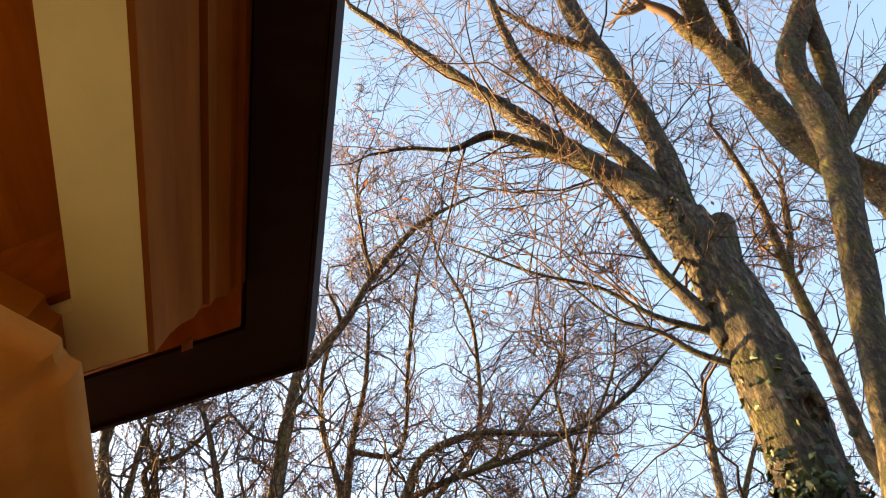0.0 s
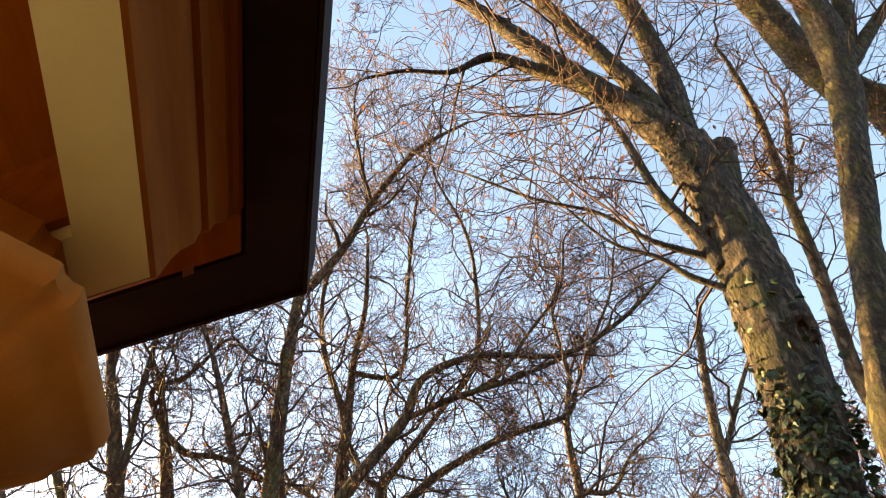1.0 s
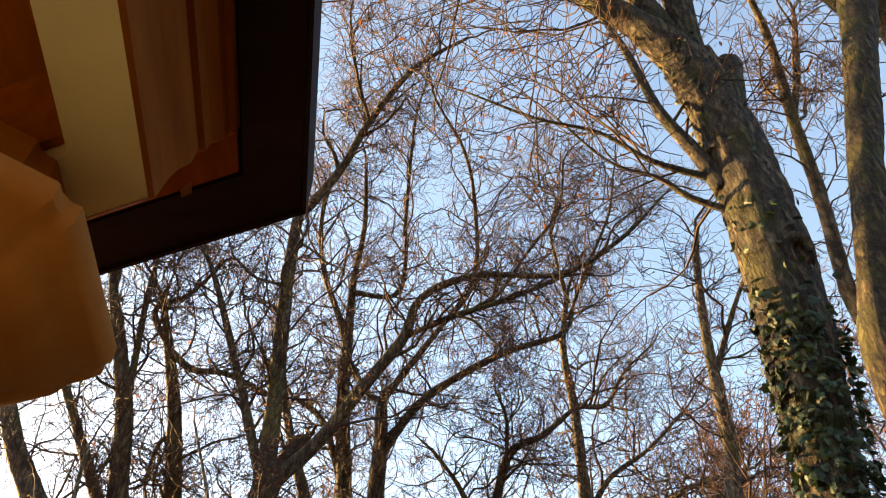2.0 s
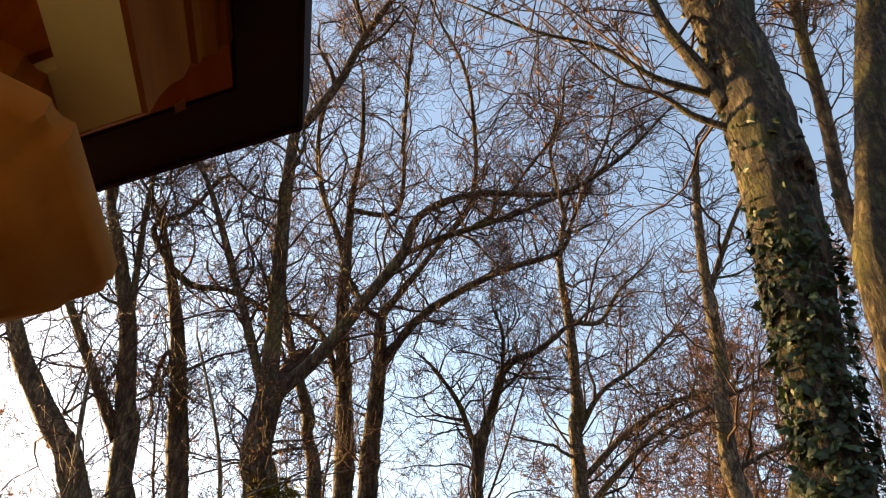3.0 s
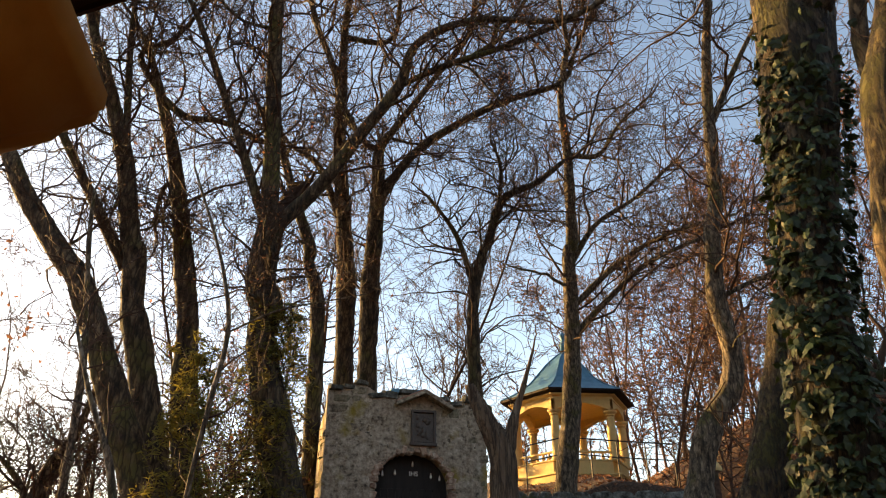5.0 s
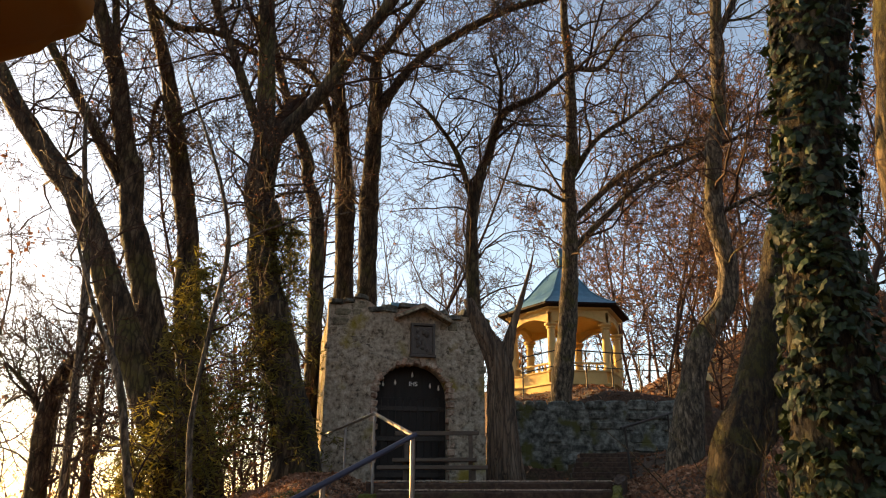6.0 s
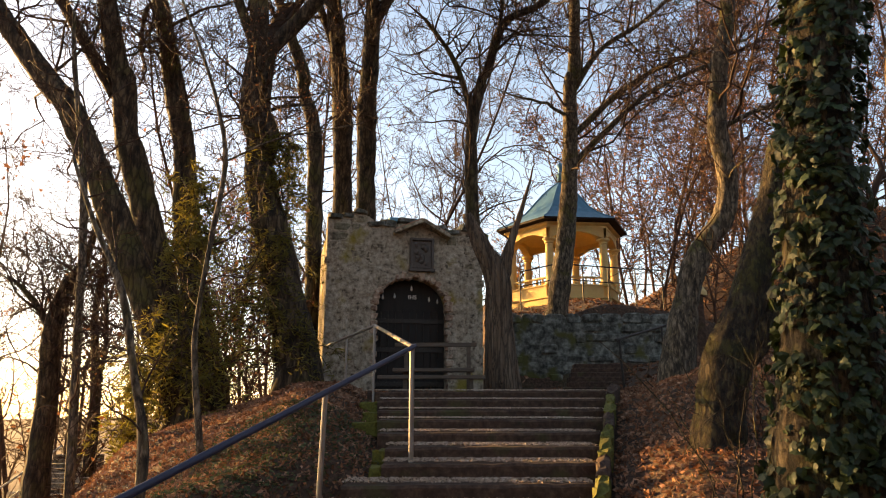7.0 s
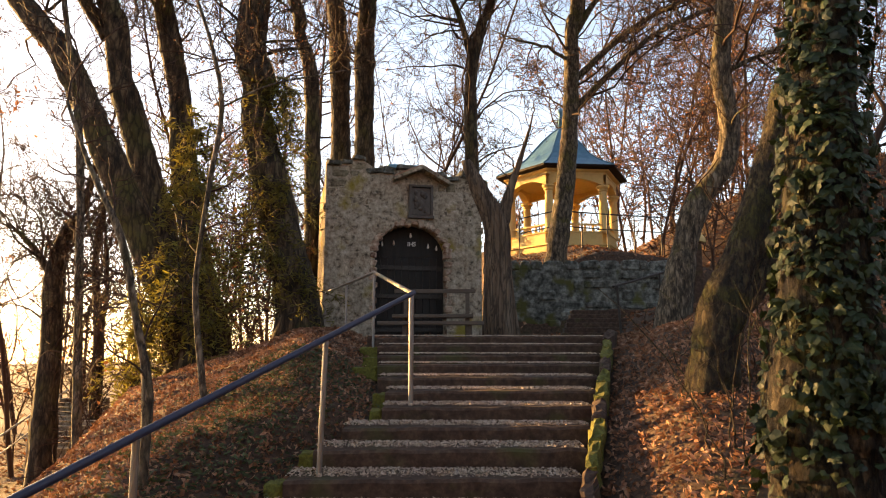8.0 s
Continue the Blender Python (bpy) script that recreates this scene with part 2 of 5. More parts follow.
# lip of each step, from the landing down: left x, right x, y, z
STEPS = [
    (-1.15, 2.50, 10.70, 1.76), (-0.92, 2.24, 9.90, 1.63), (-0.86, 2.08, 9.25, 1.50), (-0.80, 1.92, 8.65, 1.39), (-0.74, 1.77, 8.05, 1.26),
    (-0.61, 1.62, 7.50, 1.14), (-0.60, 1.48, 7.00, 1.015), (-0.92, 1.36, 6.55, 0.87), (-1.10, 1.23, 6.10, 0.735), (-1.25, 1.10, 5.66, 0.57),
    (-1.40, 0.97, 5.22, 0.41), (-1.55, 0.84, 4.78, 0.25), (-1.70, 0.72, 4.34, 0.12),
]
STAIR_Y = np.array([s[2] for s in STEPS][::-1])
STAIR_Z = np.array([s[3] for s in STEPS][::-1])
STAIR_L = np.array([s[0] for s in STEPS][::-1])
STAIR_R = np.array([s[1] for s in STEPS][::-1])


def height(x, y):
    """Ground height: a rise from the forecourt to the chapel's landing, a bank falling to the left and one climbing to the right."""
    x, y = np.asarray(x, float), np.asarray(y, float)
    g = np.interp(y, [3.9, *STAIR_Y, 14.5, 30, 60], [0.0, *(STAIR_Z - 0.12), 1.74, 2.4, -6.0])
    left, right = np.interp(y, STAIR_Y, STAIR_L), np.interp(y, STAIR_Y, STAIR_R)
    on = ease(x, left - 0.25, left + 0.05) * (1 - ease(x, right - 0.05, right + 0.3)) * ease(y, 3.0, 4.4) * (1 - ease(y, 10.5, 10.9))
    out_left = np.maximum(0, left - 0.2 - x)
    out_right = np.maximum(0, x - right - 0.1)
    away = ease(y, 2.0, 5.0)
    bank_l = 0.10 * ease(out_left, 0, 0.6) + 0.10 - (0.42 - 0.16 * ease(y, 9, 14)) * np.maximum(0, out_left - 0.9) * away
    bank_l = np.maximum(bank_l - 0.72 * np.maximum(0, out_left - 3.4) * ease(y, 6, 9) - 0.9 * np.maximum(0, out_left - 5.0) * ease(y, 10, 13), -3.8 - 0.02 * out_left)
    bank_r = (0.10 + 0.30 * ease(out_right, 0.05, 0.9)) * away * (1 - 0.75 * ease(y, 9.6, 11) * (1 - ease(out_right, 0.6, 1.8))) + 0.16 * np.maximum(0, out_right - 0.5) * away * (1 - 0.8 * ease(y, 15, 20))
    h = g + np.where(out_left > 0, bank_l * ease(out_left, 0, 0.3) * away, np.where(out_right > 0, bank_r, 0.0))
    hill = (1 - 0.75 * ease(x, 4.5, 10.0)) * (1 - 0.8 * ease(y, 31, 40)) * ease(y, 17.9, 18.6) * ease(x, 0.9, 1.7) * (1.75 + 0.13 * np.clip(y - 18.5, 0, 14))
    h = h + hill - 0.14 * on
    # the wooded valley side, climbing away to the right
    side = 0.42 * np.clip(x - 9.5 - 0.10 * np.clip(y, 0, 40), 0, 34) * (1 - ease(y, 60, 110))
    # unseen slope behind the forecourt, added to cut sky light from that side
    rear_screen = 0.80 * np.clip(-8 - y - 0.25 * np.clip(-x, 0, 30), 0, 30)
    side = np.maximum(side, 0.75 * np.clip(0.6 * (y - 27) + 0.8 * (x - 8) - 0.8, 0, 8) * ease(x, 5.5, 10.0) * ease(y, 24, 30) * (1 - ease(y, 60, 110)))
    h = h + np.maximum(side, rear_screen) * (1 - ease(np.hypot(x, y), 150, 400))
    n = np.sin(1.7 * x + 0.6 * y) * np.cos(1.3 * y - 0.5 * x) * 0.05 + np.sin(4.1 * x - 2.2 * y) * np.sin(3.3 * y + 1.1) * 0.025
    return h + n * (1 - on) * away


def ground_sheet():
    xs = np.concatenate([np.linspace(-900, -30, 14), np.linspace(-26, -8, 30), np.linspace(-7.8, 8, 160), np.linspace(8.3, 26, 40), np.linspace(32, 900, 14)])
    ys = np.concatenate([np.linspace(-900, -20, 12), np.linspace(-16, 2, 24), np.linspace(2.1, 19, 190), np.linspace(19.2, 40, 50), np.linspace(45, 900, 16)])
    gx, gy = np.meshgrid(xs, ys)
    gz = height(gx, gy)
    v = np.stack([gx, gy, gz], -1).reshape(-1, 3).tolist()
    w = len(xs)
    f = [(j * w + i, j * w + i + 1, (j + 1) * w + i + 1, (j + 1) * w + i) for j in range(len(ys) - 1) for i in range(w - 1)]
    tagged(mesh_part("ground", v, f, EARTH), "brown leaf-strewn woodland earth sloping around the steps", "ground", kind="structure")


ground_sheet()


# ---- trees ----
def unit(v):
    return v / (np.linalg.norm(v) + 1e-9)


class Grower:
    def __init__(self, seed, reach=1.0, dens=1.0, levels=3, droop=0.0, leaf=0.0, thick=0.010, least=0.0034):
        self.thick, self.least = thick, least
        self.rng = np.random.default_rng(seed)
        self.reach, self.dens, self.levels, self.droop, self.leaf = reach, dens, levels, droop, leaf
        self.tubes, self.tips, self.coarse = Tubes(), [], False

    def shoot(self, at, way, length, r, level):
        rng = self.rng
        n = 8 if level < 2 else 5 if level < 3 and not self.coarse else 3
        pts, d, p = [at], unit(way), at.copy()
        for i in range(n):
            d = unit(d + rng.normal(0, (0.25 if self.least > 0.005 else 0.14) + 0.04 * level, 3) + np.array([0, 0, 0.06 - self.droop]))
            p = p + d * length / n
            pts.append(p)
        pts = np.array(pts)
        rad = np.linspace(r, max(self.least, r * 0.3), n + 1)
        self.tubes.add(pts, rad, 4 if r > 0.012 else 3, cap=False)
        if self.leaf and level >= 1:
            for q in pts[2:]:
                if rng.random() < self.leaf:
                    self.tips.append(q + rng.normal(0, 0.04, 3))
        if level < self.levels:
            count = rng.poisson((4.2 if level == 1 else 3.0) * self.dens)
            for _ in range(count):
                i = rng.integers(1, n)
                side = unit(np.cross(pts[i + 1] - pts[i], rng.normal(0, 1, 3)))
                go = unit(pts[i + 1] - pts[i]) * rng.uniform(0.35, 0.9) + side * rng.uniform(0.6, 1.1)
                self.shoot(pts[i], go, length * rng.uniform(0.38, 0.72), max(self.least * 1.15, rad[i] * rng.uniform(0.45, 0.68)), level + 1)

    def clothe(self, path, start=0.0, step=0.31, longest=3.5):
        rng = self.rng
        seg = np.linalg.norm(np.diff(path[:, :3], axis=0), axis=1)
        total = seg.sum()
        cum = np.concatenate([[0], np.cumsum(seg)])
        s = total * start
        while s < total:
            i = min(len(seg) - 1, np.searchsorted(cum, s) - 1 if s > 0 else 0)
            base, r = path[i, :3] + (path[i + 1, :3] - path[i, :3]) * ((s - cum[i]) / seg[i]), path[i, 3]
            tan = unit(path[i + 1, :3] - path[i, :3])
            side = unit(np.cross(tan, rng.normal(0, 1, 3)))
            far = 1 - 0.45 * s / total
            length = longest * self.reach * rng.uniform(0.4, 1.0) * far
            self.shoot(base, tan * rng.uniform(0.2, 0.8) + side * rng.uniform(0.6, 1.1) + np.array([0, 0, 0.18]), length, min(r * 0.55, self.thick * length + self.least), 1)
            s += step / self.dens * rng.uniform(0.5, 1.5)
        self.shoot(path[-1, :3], path[-1, :3] - path[-2, :3], longest * 0.6 * self.reach, path[-1, 3] * 0.8, 1)


def bough(rng, at, way, length, r):
    """A crooked secondary limb: rows of x, y, z, radius."""
    n = 12
    pts, d, p = [], unit(way), np.array(at, float)
    for i in range(n):
        pts.append([*p, r * (1 - 0.78 * i / (n - 1))])
        kink = 0.42 if i % 3 == 0 else 0.16
        d = unit(d + rng.normal(0, kink, 3) + np.array([0, 0, 0.07]))
        p = p + d * length / n
    return np.array(pts)


def leaf_cloud(points, size, rng, flat=False, spread=0.5, wide=0.55):
    """Small folded leaves, four corners each, at the points."""
    p = np.asarray(points)
    n = len(p)
    a = rng.normal(0, 1, (n, 3))
    if flat:
        a[:, 2] *= spread
    a /= np.linalg.norm(a, axis=1)[:, None]
    b = rng.normal(0, 1, (n, 3))
    if flat:
        b[:, 2] *= spread
    b -= a * (a * b).sum(1)[:, None]
    b /= np.linalg.norm(b, axis=1)[:, None]
    c = np.cross(a, b)
    s = size * rng.uniform(0.6, 1.3, (n, 1))
    v = np.stack([p - a * s, p + b * s * wide + c * s * 0.18, p + a * s * 1.1, p - b * s * wide + c * s * 0.18], 1).reshape(-1, 3)
    i = np.arange(n) * 4
    f = np.concatenate([np.stack([i, i + 1, i + 2], 1), np.stack([i, i + 2, i + 3], 1)])
    return v.tolist(), f.tolist()


def tree(label, limbs, seed, bark=BARK, twig=TWIG, start=0.45, step=0.31, longest=3.2, dens=1.0, levels=3, leaf=0.0, sides=14, rough=0.075, bare=(), leaf_size=0.03, name="tree", group="bare woodland trees", droop=0.0, thick=0.010, ridge=0.0, boughs=0, bough_reach=3.2, least=0.0055):
    """A tree from its main limbs (rows of x, y, z, radius); finer shoots grow from them."""
    paths = [smooth_path(l, (22 if ridge and l is limbs[0] else 9) if l[0][3] > 0.06 else 5) for l in limbs]
    foot = paths[0][0].copy()
    fx, fy = foot[0], foot[1]
    ground_z = float(height(fx, fy)) - 0.15
    if foot[2] > ground_z:
        paths[0] = np.vstack([[fx + 0.0, fy, ground_z, foot[3] * 1.25], paths[0]])
    base = thing(name, label, "tree", (fx, fy, ground_z), group=group)
    shift = np.array([fx, fy, ground_z, 0])
    wood, grow = Tubes(), Grower(seed, 1.0, dens, levels, droop, leaf, thick, least)
    np.random.seed(seed)
    for k, p in enumerate(paths):
        q = p - shift
        w = np.cumsum(np.random.normal(0, 0.012, (len(q), 3)), axis=0) * (q[:, 3:4] * 0.7)
        q[:, :3] += w
        knots = np.array([noise.noise((3.1 * k + seed, 1.7 * s, 0.0)) + 0.5 * noise.noise((seed, 5.0 * s, k)) for s in np.concatenate([[0], np.cumsum(np.linalg.norm(np.diff(q[:, :3], axis=0), axis=1))])])
        q[:, 3] *= 1 + 0.13 * knots
        wood.add(q[:, :3], q[:, 3], sides if q[0, 3] > 0.05 else 8, 0.02 if ridge else rough, ridge=ridge if q[0, 3] > 0.05 else 0.0, seed=seed)
        if k not in bare:
            grow.clothe(q, start if k == 0 else 0.12, step, longest)
        for _ in range(boughs if k not in bare and q[0, 3] > 0.045 else 0):
            i = int(len(q) * (grow.rng.uniform(start, 0.97) if k == 0 else grow.rng.uniform(0.15, 0.97)))
            i = min(i, len(q) - 2)
            run = unit(q[i + 1, :3] - q[i, :3])
            side = unit(np.cross(run, grow.rng.normal(0, 1, 3)))
            size = grow.rng.uniform(0.45, 1.0)
            limb = bough(grow.rng, q[i, :3], run * grow.rng.uniform(0.2, 0.8) + side, bough_reach * size, min(0.5 * q[i, 3], 0.045 * size * bough_reach / 3))
            wood.add(limb[:, :3], limb[:, 3], 6, 0.05)
            grow.clothe(limb, 0.18, step * 1.25, longest * 0.5)
    wood.finish("trunk", bark, base)
    if grow.tubes.n:
        grow.tubes.finish("crown", twig, base, "fine bare twigs")
    if grow.tips:
        v, f = leaf_cloud(grow.tips, leaf_size, grow.rng)
        mesh_part("leaves", v, f, DRY_LEAF, base, "a few withered orange-brown leaves", smooth=False)
    return base


LIMBS_A = [
    [(1.63, 3, 0.77, 0.289), (1.63, 3, 1.17, 0.242), (1.66, 3, 1.73, 0.2), (1.7, 2.99, 2.75, 0.139), (1.79, 2.96, 3.42, 0.155), (1.955, 2.885, 4.51, 0.205), (2, 2.82, 5.53, 0.205), (1.9, 2.71, 6.48, 0.185)],
    [(1.9, 2.71, 6.48, 0.162), (1.59, 2.64, 7.05, 0.127), (1.23, 2.56, 7.5, 0.108), (0.77, 2.44, 8.15, 0.083), (0.24, 2.28, 8.84, 0.066), (-0.45, 2.04, 9.65, 0.052), (-1.15, 1.76, 10.31, 0.034)],
    [(1.23, 2.56, 7.5, 0.088), (0.83, 2.53, 7.68, 0.063), (0.42, 2.49, 7.91, 0.043), (0.04, 2.53, 7.67, 0.024), (-0.38, 2.53, 7.71, 0.019), (-0.74, 2.55, 7.6, 0.013)],
]
LIMBS_A_more = [
    [(1.84, 2.69, 6.67, 0.104), (1.7, 2.6, 7.31, 0.091), (1.42, 2.47, 8.03, 0.077), (1.01, 2.29, 8.82, 0.066), (0.76, 2.1, 9.47, 0.057), (0.55, 1.73, 10.36, 0.051)],
    [(1.94, 2.69, 6.63, 0.106), (1.97, 2.55, 7.58, 0.104), (1.88, 2.32, 8.69, 0.1), (1.66, 2.07, 9.55, 0.108), (1.44, 1.74, 10.34, 0.102), (1.34, 1.42, 10.79, 0.091)],
    [(1.68, 2.11, 9.44, 0.051), (1.11, 1.99, 9.77, 0.033), (0.68, 1.82, 10.18, 0.024)],
    [(1.89, 2.83, 5.42, 0.16), (2.04, 2.77, 5.97, 0.13), (2.19, 2.71, 6.53, 0.104)],
    [(1.8, 2.85, 5.15, 0.073), (1.69, 2.82, 5.54, 0.049), (1.55, 2.78, 5.92, 0.041), (1.48, 2.73, 6.34, 0.035), (1.4, 2.67, 6.8, 0.028), (1.25, 2.59, 7.32, 0.02)],
]
LIMBS_A_upper = [
    [(1.77, 2.85, 5.25, 0.03), (1.39, 2.83, 5.43, 0.021), (1.07, 2.8, 5.74, 0.016), (0.64, 2.78, 5.9, 0.012), (0.15, 2.75, 6.22, 0.009)],
    [(1.84, 2.87, 4.92, 0.028), (1.56, 2.86, 5.08, 0.022), (1.39, 2.84, 5.26, 0.017), (1.09, 2.83, 5.44, 0.011), (0.77, 2.78, 5.93, 0.008)],
]
LIMBS_A = LIMBS_A + LIMBS_A_more + LIMBS_A_upper
LIMBS_B = [
    [(3.04, 4, 0.73, 0.171), (3.04, 4, 1.97, 0.154), (2.96, 3.92, 4.2, 0.142), (3.36, 3.79, 5.71, 0.137), (3.91, 3.56, 7.38, 0.15), (4.33, 3.28, 8.74, 0.173), (4.47, 2.99, 9.76, 0.193), (4.47, 2.63, 10.69, 0.177), (4.84, 2.16, 11.47, 0.155), (5.03, 1.65, 11.92, 0.133)],
    [(4.45, 3.21, 9.04, 0.129), (4.81, 2.92, 9.97, 0.123), (4.96, 2.49, 10.97, 0.113), (4.95, 2.04, 11.61, 0.101)],
    [(4.54, 3.19, 9.09, 0.085), (5.01, 3, 9.75, 0.083), (5.65, 2.73, 10.47, 0.073), (6.29, 2.4, 11.12, 0.053)],
]
LIMBS_C = [
    [(5.12, 5.2, 0.46, 0.263), (5.15, 5.18, 2.95, 0.237), (5.08, 5.06, 4.96, 0.232), (6.11, 4.53, 8.67, 0.27), (5.93, 4.29, 9.68, 0.272), (5.73, 4.13, 10.21, 0.238), (5.13, 3.91, 10.89, 0.225), (4.7, 3.48, 11.87, 0.24), (4.28, 3, 12.65, 0.205), (3.71, 2.65, 13.05, 0.127)],
    [(4.28, 3, 12.65, 0.169), (4, 2.5, 13.17, 0.172), (3.73, 1.95, 13.48, 0.163)],
    [(4.7, 3.48, 11.87, 0.103), (4.59, 2.8, 12.89, 0.09), (4.37, 2.2, 13.37, 0.073)],
]
LIMBS_D = [
    [(6.48, 9, 1.71, 0.159), (6.1, 8.71, 5.58, 0.151), (6.31, 8.25, 7.89, 0.134), (6.16, 7.94, 8.96, 0.122), (6.12, 7.31, 10.59, 0.109), (5.93, 6.7, 11.77, 0.098), (5.63, 5.78, 13.01, 0.072), (5.11, 4.97, 13.74, 0.047)],
    [(5.93, 6.7, 11.77, 0.069), (6.1, 6.14, 12.58, 0.056), (6.1, 5.48, 13.32, 0.036)],
]
LIMBS_T10 = [
    [(3.6, 11, 1.91, 0.292), (3.82, 10.96, 3.15, 0.206), (4.11, 10.91, 3.97, 0.189), (4.48, 10.86, 4.51, 0.172), (4.58, 10.79, 5.14, 0.154), (4.44, 10.67, 6.04, 0.149), (4.5, 10.49, 7.1, 0.135), (4.62, 10.34, 7.79, 0.116), (4.62, 9.88, 9.54, 0.092), (4.68, 9.4, 10.91, 0.064), (4.79, 9.09, 11.65, 0.043)],
    [(4.68, 10.04, 9.01, 0.06), (5.18, 9.71, 10.06, 0.047), (5.59, 9.44, 10.8, 0.032)],
    [(4.58, 10.68, 6, 0.045), (5.03, 10.64, 6.22, 0.041), (5.48, 10.61, 6.4, 0.027)],
]
LIMBS_T11 = [
    [(2.46, 6.5, 1.25, 0.27), (2.60, 6.5, 1.95, 0.20), (2.88, 6.48, 2.63, 0.175), (3.12, 6.45, 3.38, 0.15), (3.29, 6.41, 4.04, 0.13), (3.54, 6.38, 4.46, 0.084), (3.86, 6.27, 5.45, 0.059)],
    [(2.55, 6.5, 1.89, 0.194), (2.99, 6.49, 2.26, 0.137), (3.39, 6.48, 2.74, 0.101), (3.67, 6.47, 3.11, 0.075), (4.01, 6.45, 3.39, 0.054)],
]
LIMBS_T8 = [
    [(3.07, 18.9, 3.96, 0.278), (3.34, 18.69, 5.81, 0.263), (3.47, 18.28, 7.91, 0.215), (3.44, 17.67, 10.06, 0.181), (3.54, 17.53, 10.48, 0.172), (3.45, 16.6, 12.69, 0.129), (3.25, 15.82, 14.13, 0.098), (3.44, 14.92, 15.5, 0.066)],
    [(3.51, 18.28, 7.91, 0.108), (4.51, 18.02, 8.93, 0.084), (5.69, 17.72, 9.92, 0.068), (7.3, 17.48, 10.61, 0.053)],
    [(3.53, 18.07, 8.74, 0.099), (4.93, 17.7, 9.96, 0.078), (6.41, 17.43, 10.73, 0.063), (8.2, 17.26, 11.2, 0.04)],
    [(3.5, 17.73, 9.89, 0.093), (4.23, 17.36, 10.92, 0.071), (5.39, 17.07, 11.65, 0.056), (6.59, 16.61, 12.67, 0.04)],
    [(3.5, 16.58, 12.73, 0.081), (4.34, 16.57, 12.75, 0.065), (4.94, 16.16, 13.55, 0.041), (5.86, 15.75, 14.26, 0.024)],
]
LIMBS_T8_more = [
    [(3.47, 15.11, 15.23, 0.066), (3.02, 13.88, 16.75, 0.049), (3.17, 13.09, 17.54, 0.04), (2.71, 12.76, 17.83, 0.033), (2.59, 11.15, 18.99, 0.025)],
    [(3.43, 15.39, 14.82, 0.057), (4.09, 14.42, 16.14, 0.049), (4.72, 13.44, 17.2, 0.041), (4.87, 12.53, 18.03, 0.033)],
]
LIMBS_T8 = LIMBS_T8 + LIMBS_T8_more
LIMBS_T9 = [
    [(0.72, 16.73, 5.51, 0.18), (0.66, 16.27, 7.93, 0.151), (0.89, 15.93, 9.22, 0.123), (1.07, 15.81, 9.62, 0.113), (1.45, 15.46, 10.63, 0.101), (2.3, 15.31, 11.04, 0.08), (3.05, 15.08, 11.58, 0.058)],
    [(0.72, 16.15, 8.42, 0.083), (0.26, 15.76, 9.76, 0.064), (-0.46, 15.43, 10.71, 0.043)],
    [(1.36, 15.51, 10.5, 0.058), (1.41, 15.17, 11.39, 0.044), (1.16, 14.87, 12.07, 0.029)],
]
LIMBS_T7 = [
    [(-2.15, 18.66, 5.95, 0.294), (-2.15, 18.34, 7.63, 0.26), (-2.12, 17.89, 9.35, 0.274), (-2.06, 17.67, 10.06, 0.242), (-1.91, 17, 11.83, 0.2), (-1.88, 16.52, 12.85, 0.154), (-1.48, 16.26, 13.36, 0.106), (-0.42, 15.6, 14.49, 0.082), (0.16, 15.19, 15.11, 0.057)],
    [(-2.03, 17.18, 11.38, 0.135), (-0.99, 16.59, 12.7, 0.121), (0.15, 16.22, 13.43, 0.106), (1.62, 15.86, 14.06, 0.098), (3.26, 15.58, 14.52, 0.074), (3.63, 15.11, 15.23, 0.041)],
    [(-1.9, 16.52, 12.85, 0.089), (-2.37, 16.37, 13.15, 0.073), (-2.96, 15.81, 14.16, 0.057), (-3.29, 15.18, 15.13, 0.041)],
]
LIMBS_T7_more = [
    [(-0.42, 15.6, 14.49, 0.065), (0.73, 14.71, 15.77, 0.066), (0.79, 13.2, 17.44, 0.057), (0.49, 11.96, 18.46, 0.05), (-0.33, 10.68, 19.26, 0.033), (-0.56, 9.61, 19.75, 0.025)],
    [(0.16, 15.28, 14.97, 0.066), (1.31, 15.01, 15.37, 0.057), (2.29, 14.2, 16.39, 0.049), (3.25, 13.32, 17.32, 0.041), (3.39, 12.26, 18.24, 0.033)],
]
LIMBS_T7 = LIMBS_T7 + LIMBS_T7_more
LIMBS_T6 = [
    [(-2.91, 19.61, 6.17, 0.341), (-2.93, 19.24, 7.93, 0.265), (-2.91, 18.72, 9.71, 0.303), (-2.98, 18.29, 10.89, 0.238), (-3.12, 17.07, 13.44, 0.194), (-3.02, 16.16, 14.87, 0.152), (-2.87, 15.12, 16.2, 0.101), (-2.53, 13.96, 17.38, 0.075), (-2.43, 12.45, 18.55, 0.049)],
    [(-3.14, 18.04, 11.5, 0.107), (-3.71, 17.39, 12.85, 0.092), (-4.57, 17.07, 13.45, 0.067)],
    [(-3.02, 16.16, 14.87, 0.102), (-3.72, 15.01, 16.33, 0.084), (-3.84, 13.96, 17.38, 0.067), (-3.5, 12.96, 18.2, 0.059), (-2.46, 11.54, 19.1, 0.051), (-2.6, 10.3, 19.68, 0.034)],
    [(-2.88, 15.34, 15.94, 0.085), (-1.53, 15.35, 15.94, 0.068), (-1.25, 14.21, 17.15, 0.059), (-1.3, 14.01, 17.34, 0.059), (-0.97, 11.56, 19.09, 0.042), (-0.57, 10.33, 19.67, 0.025)],
]
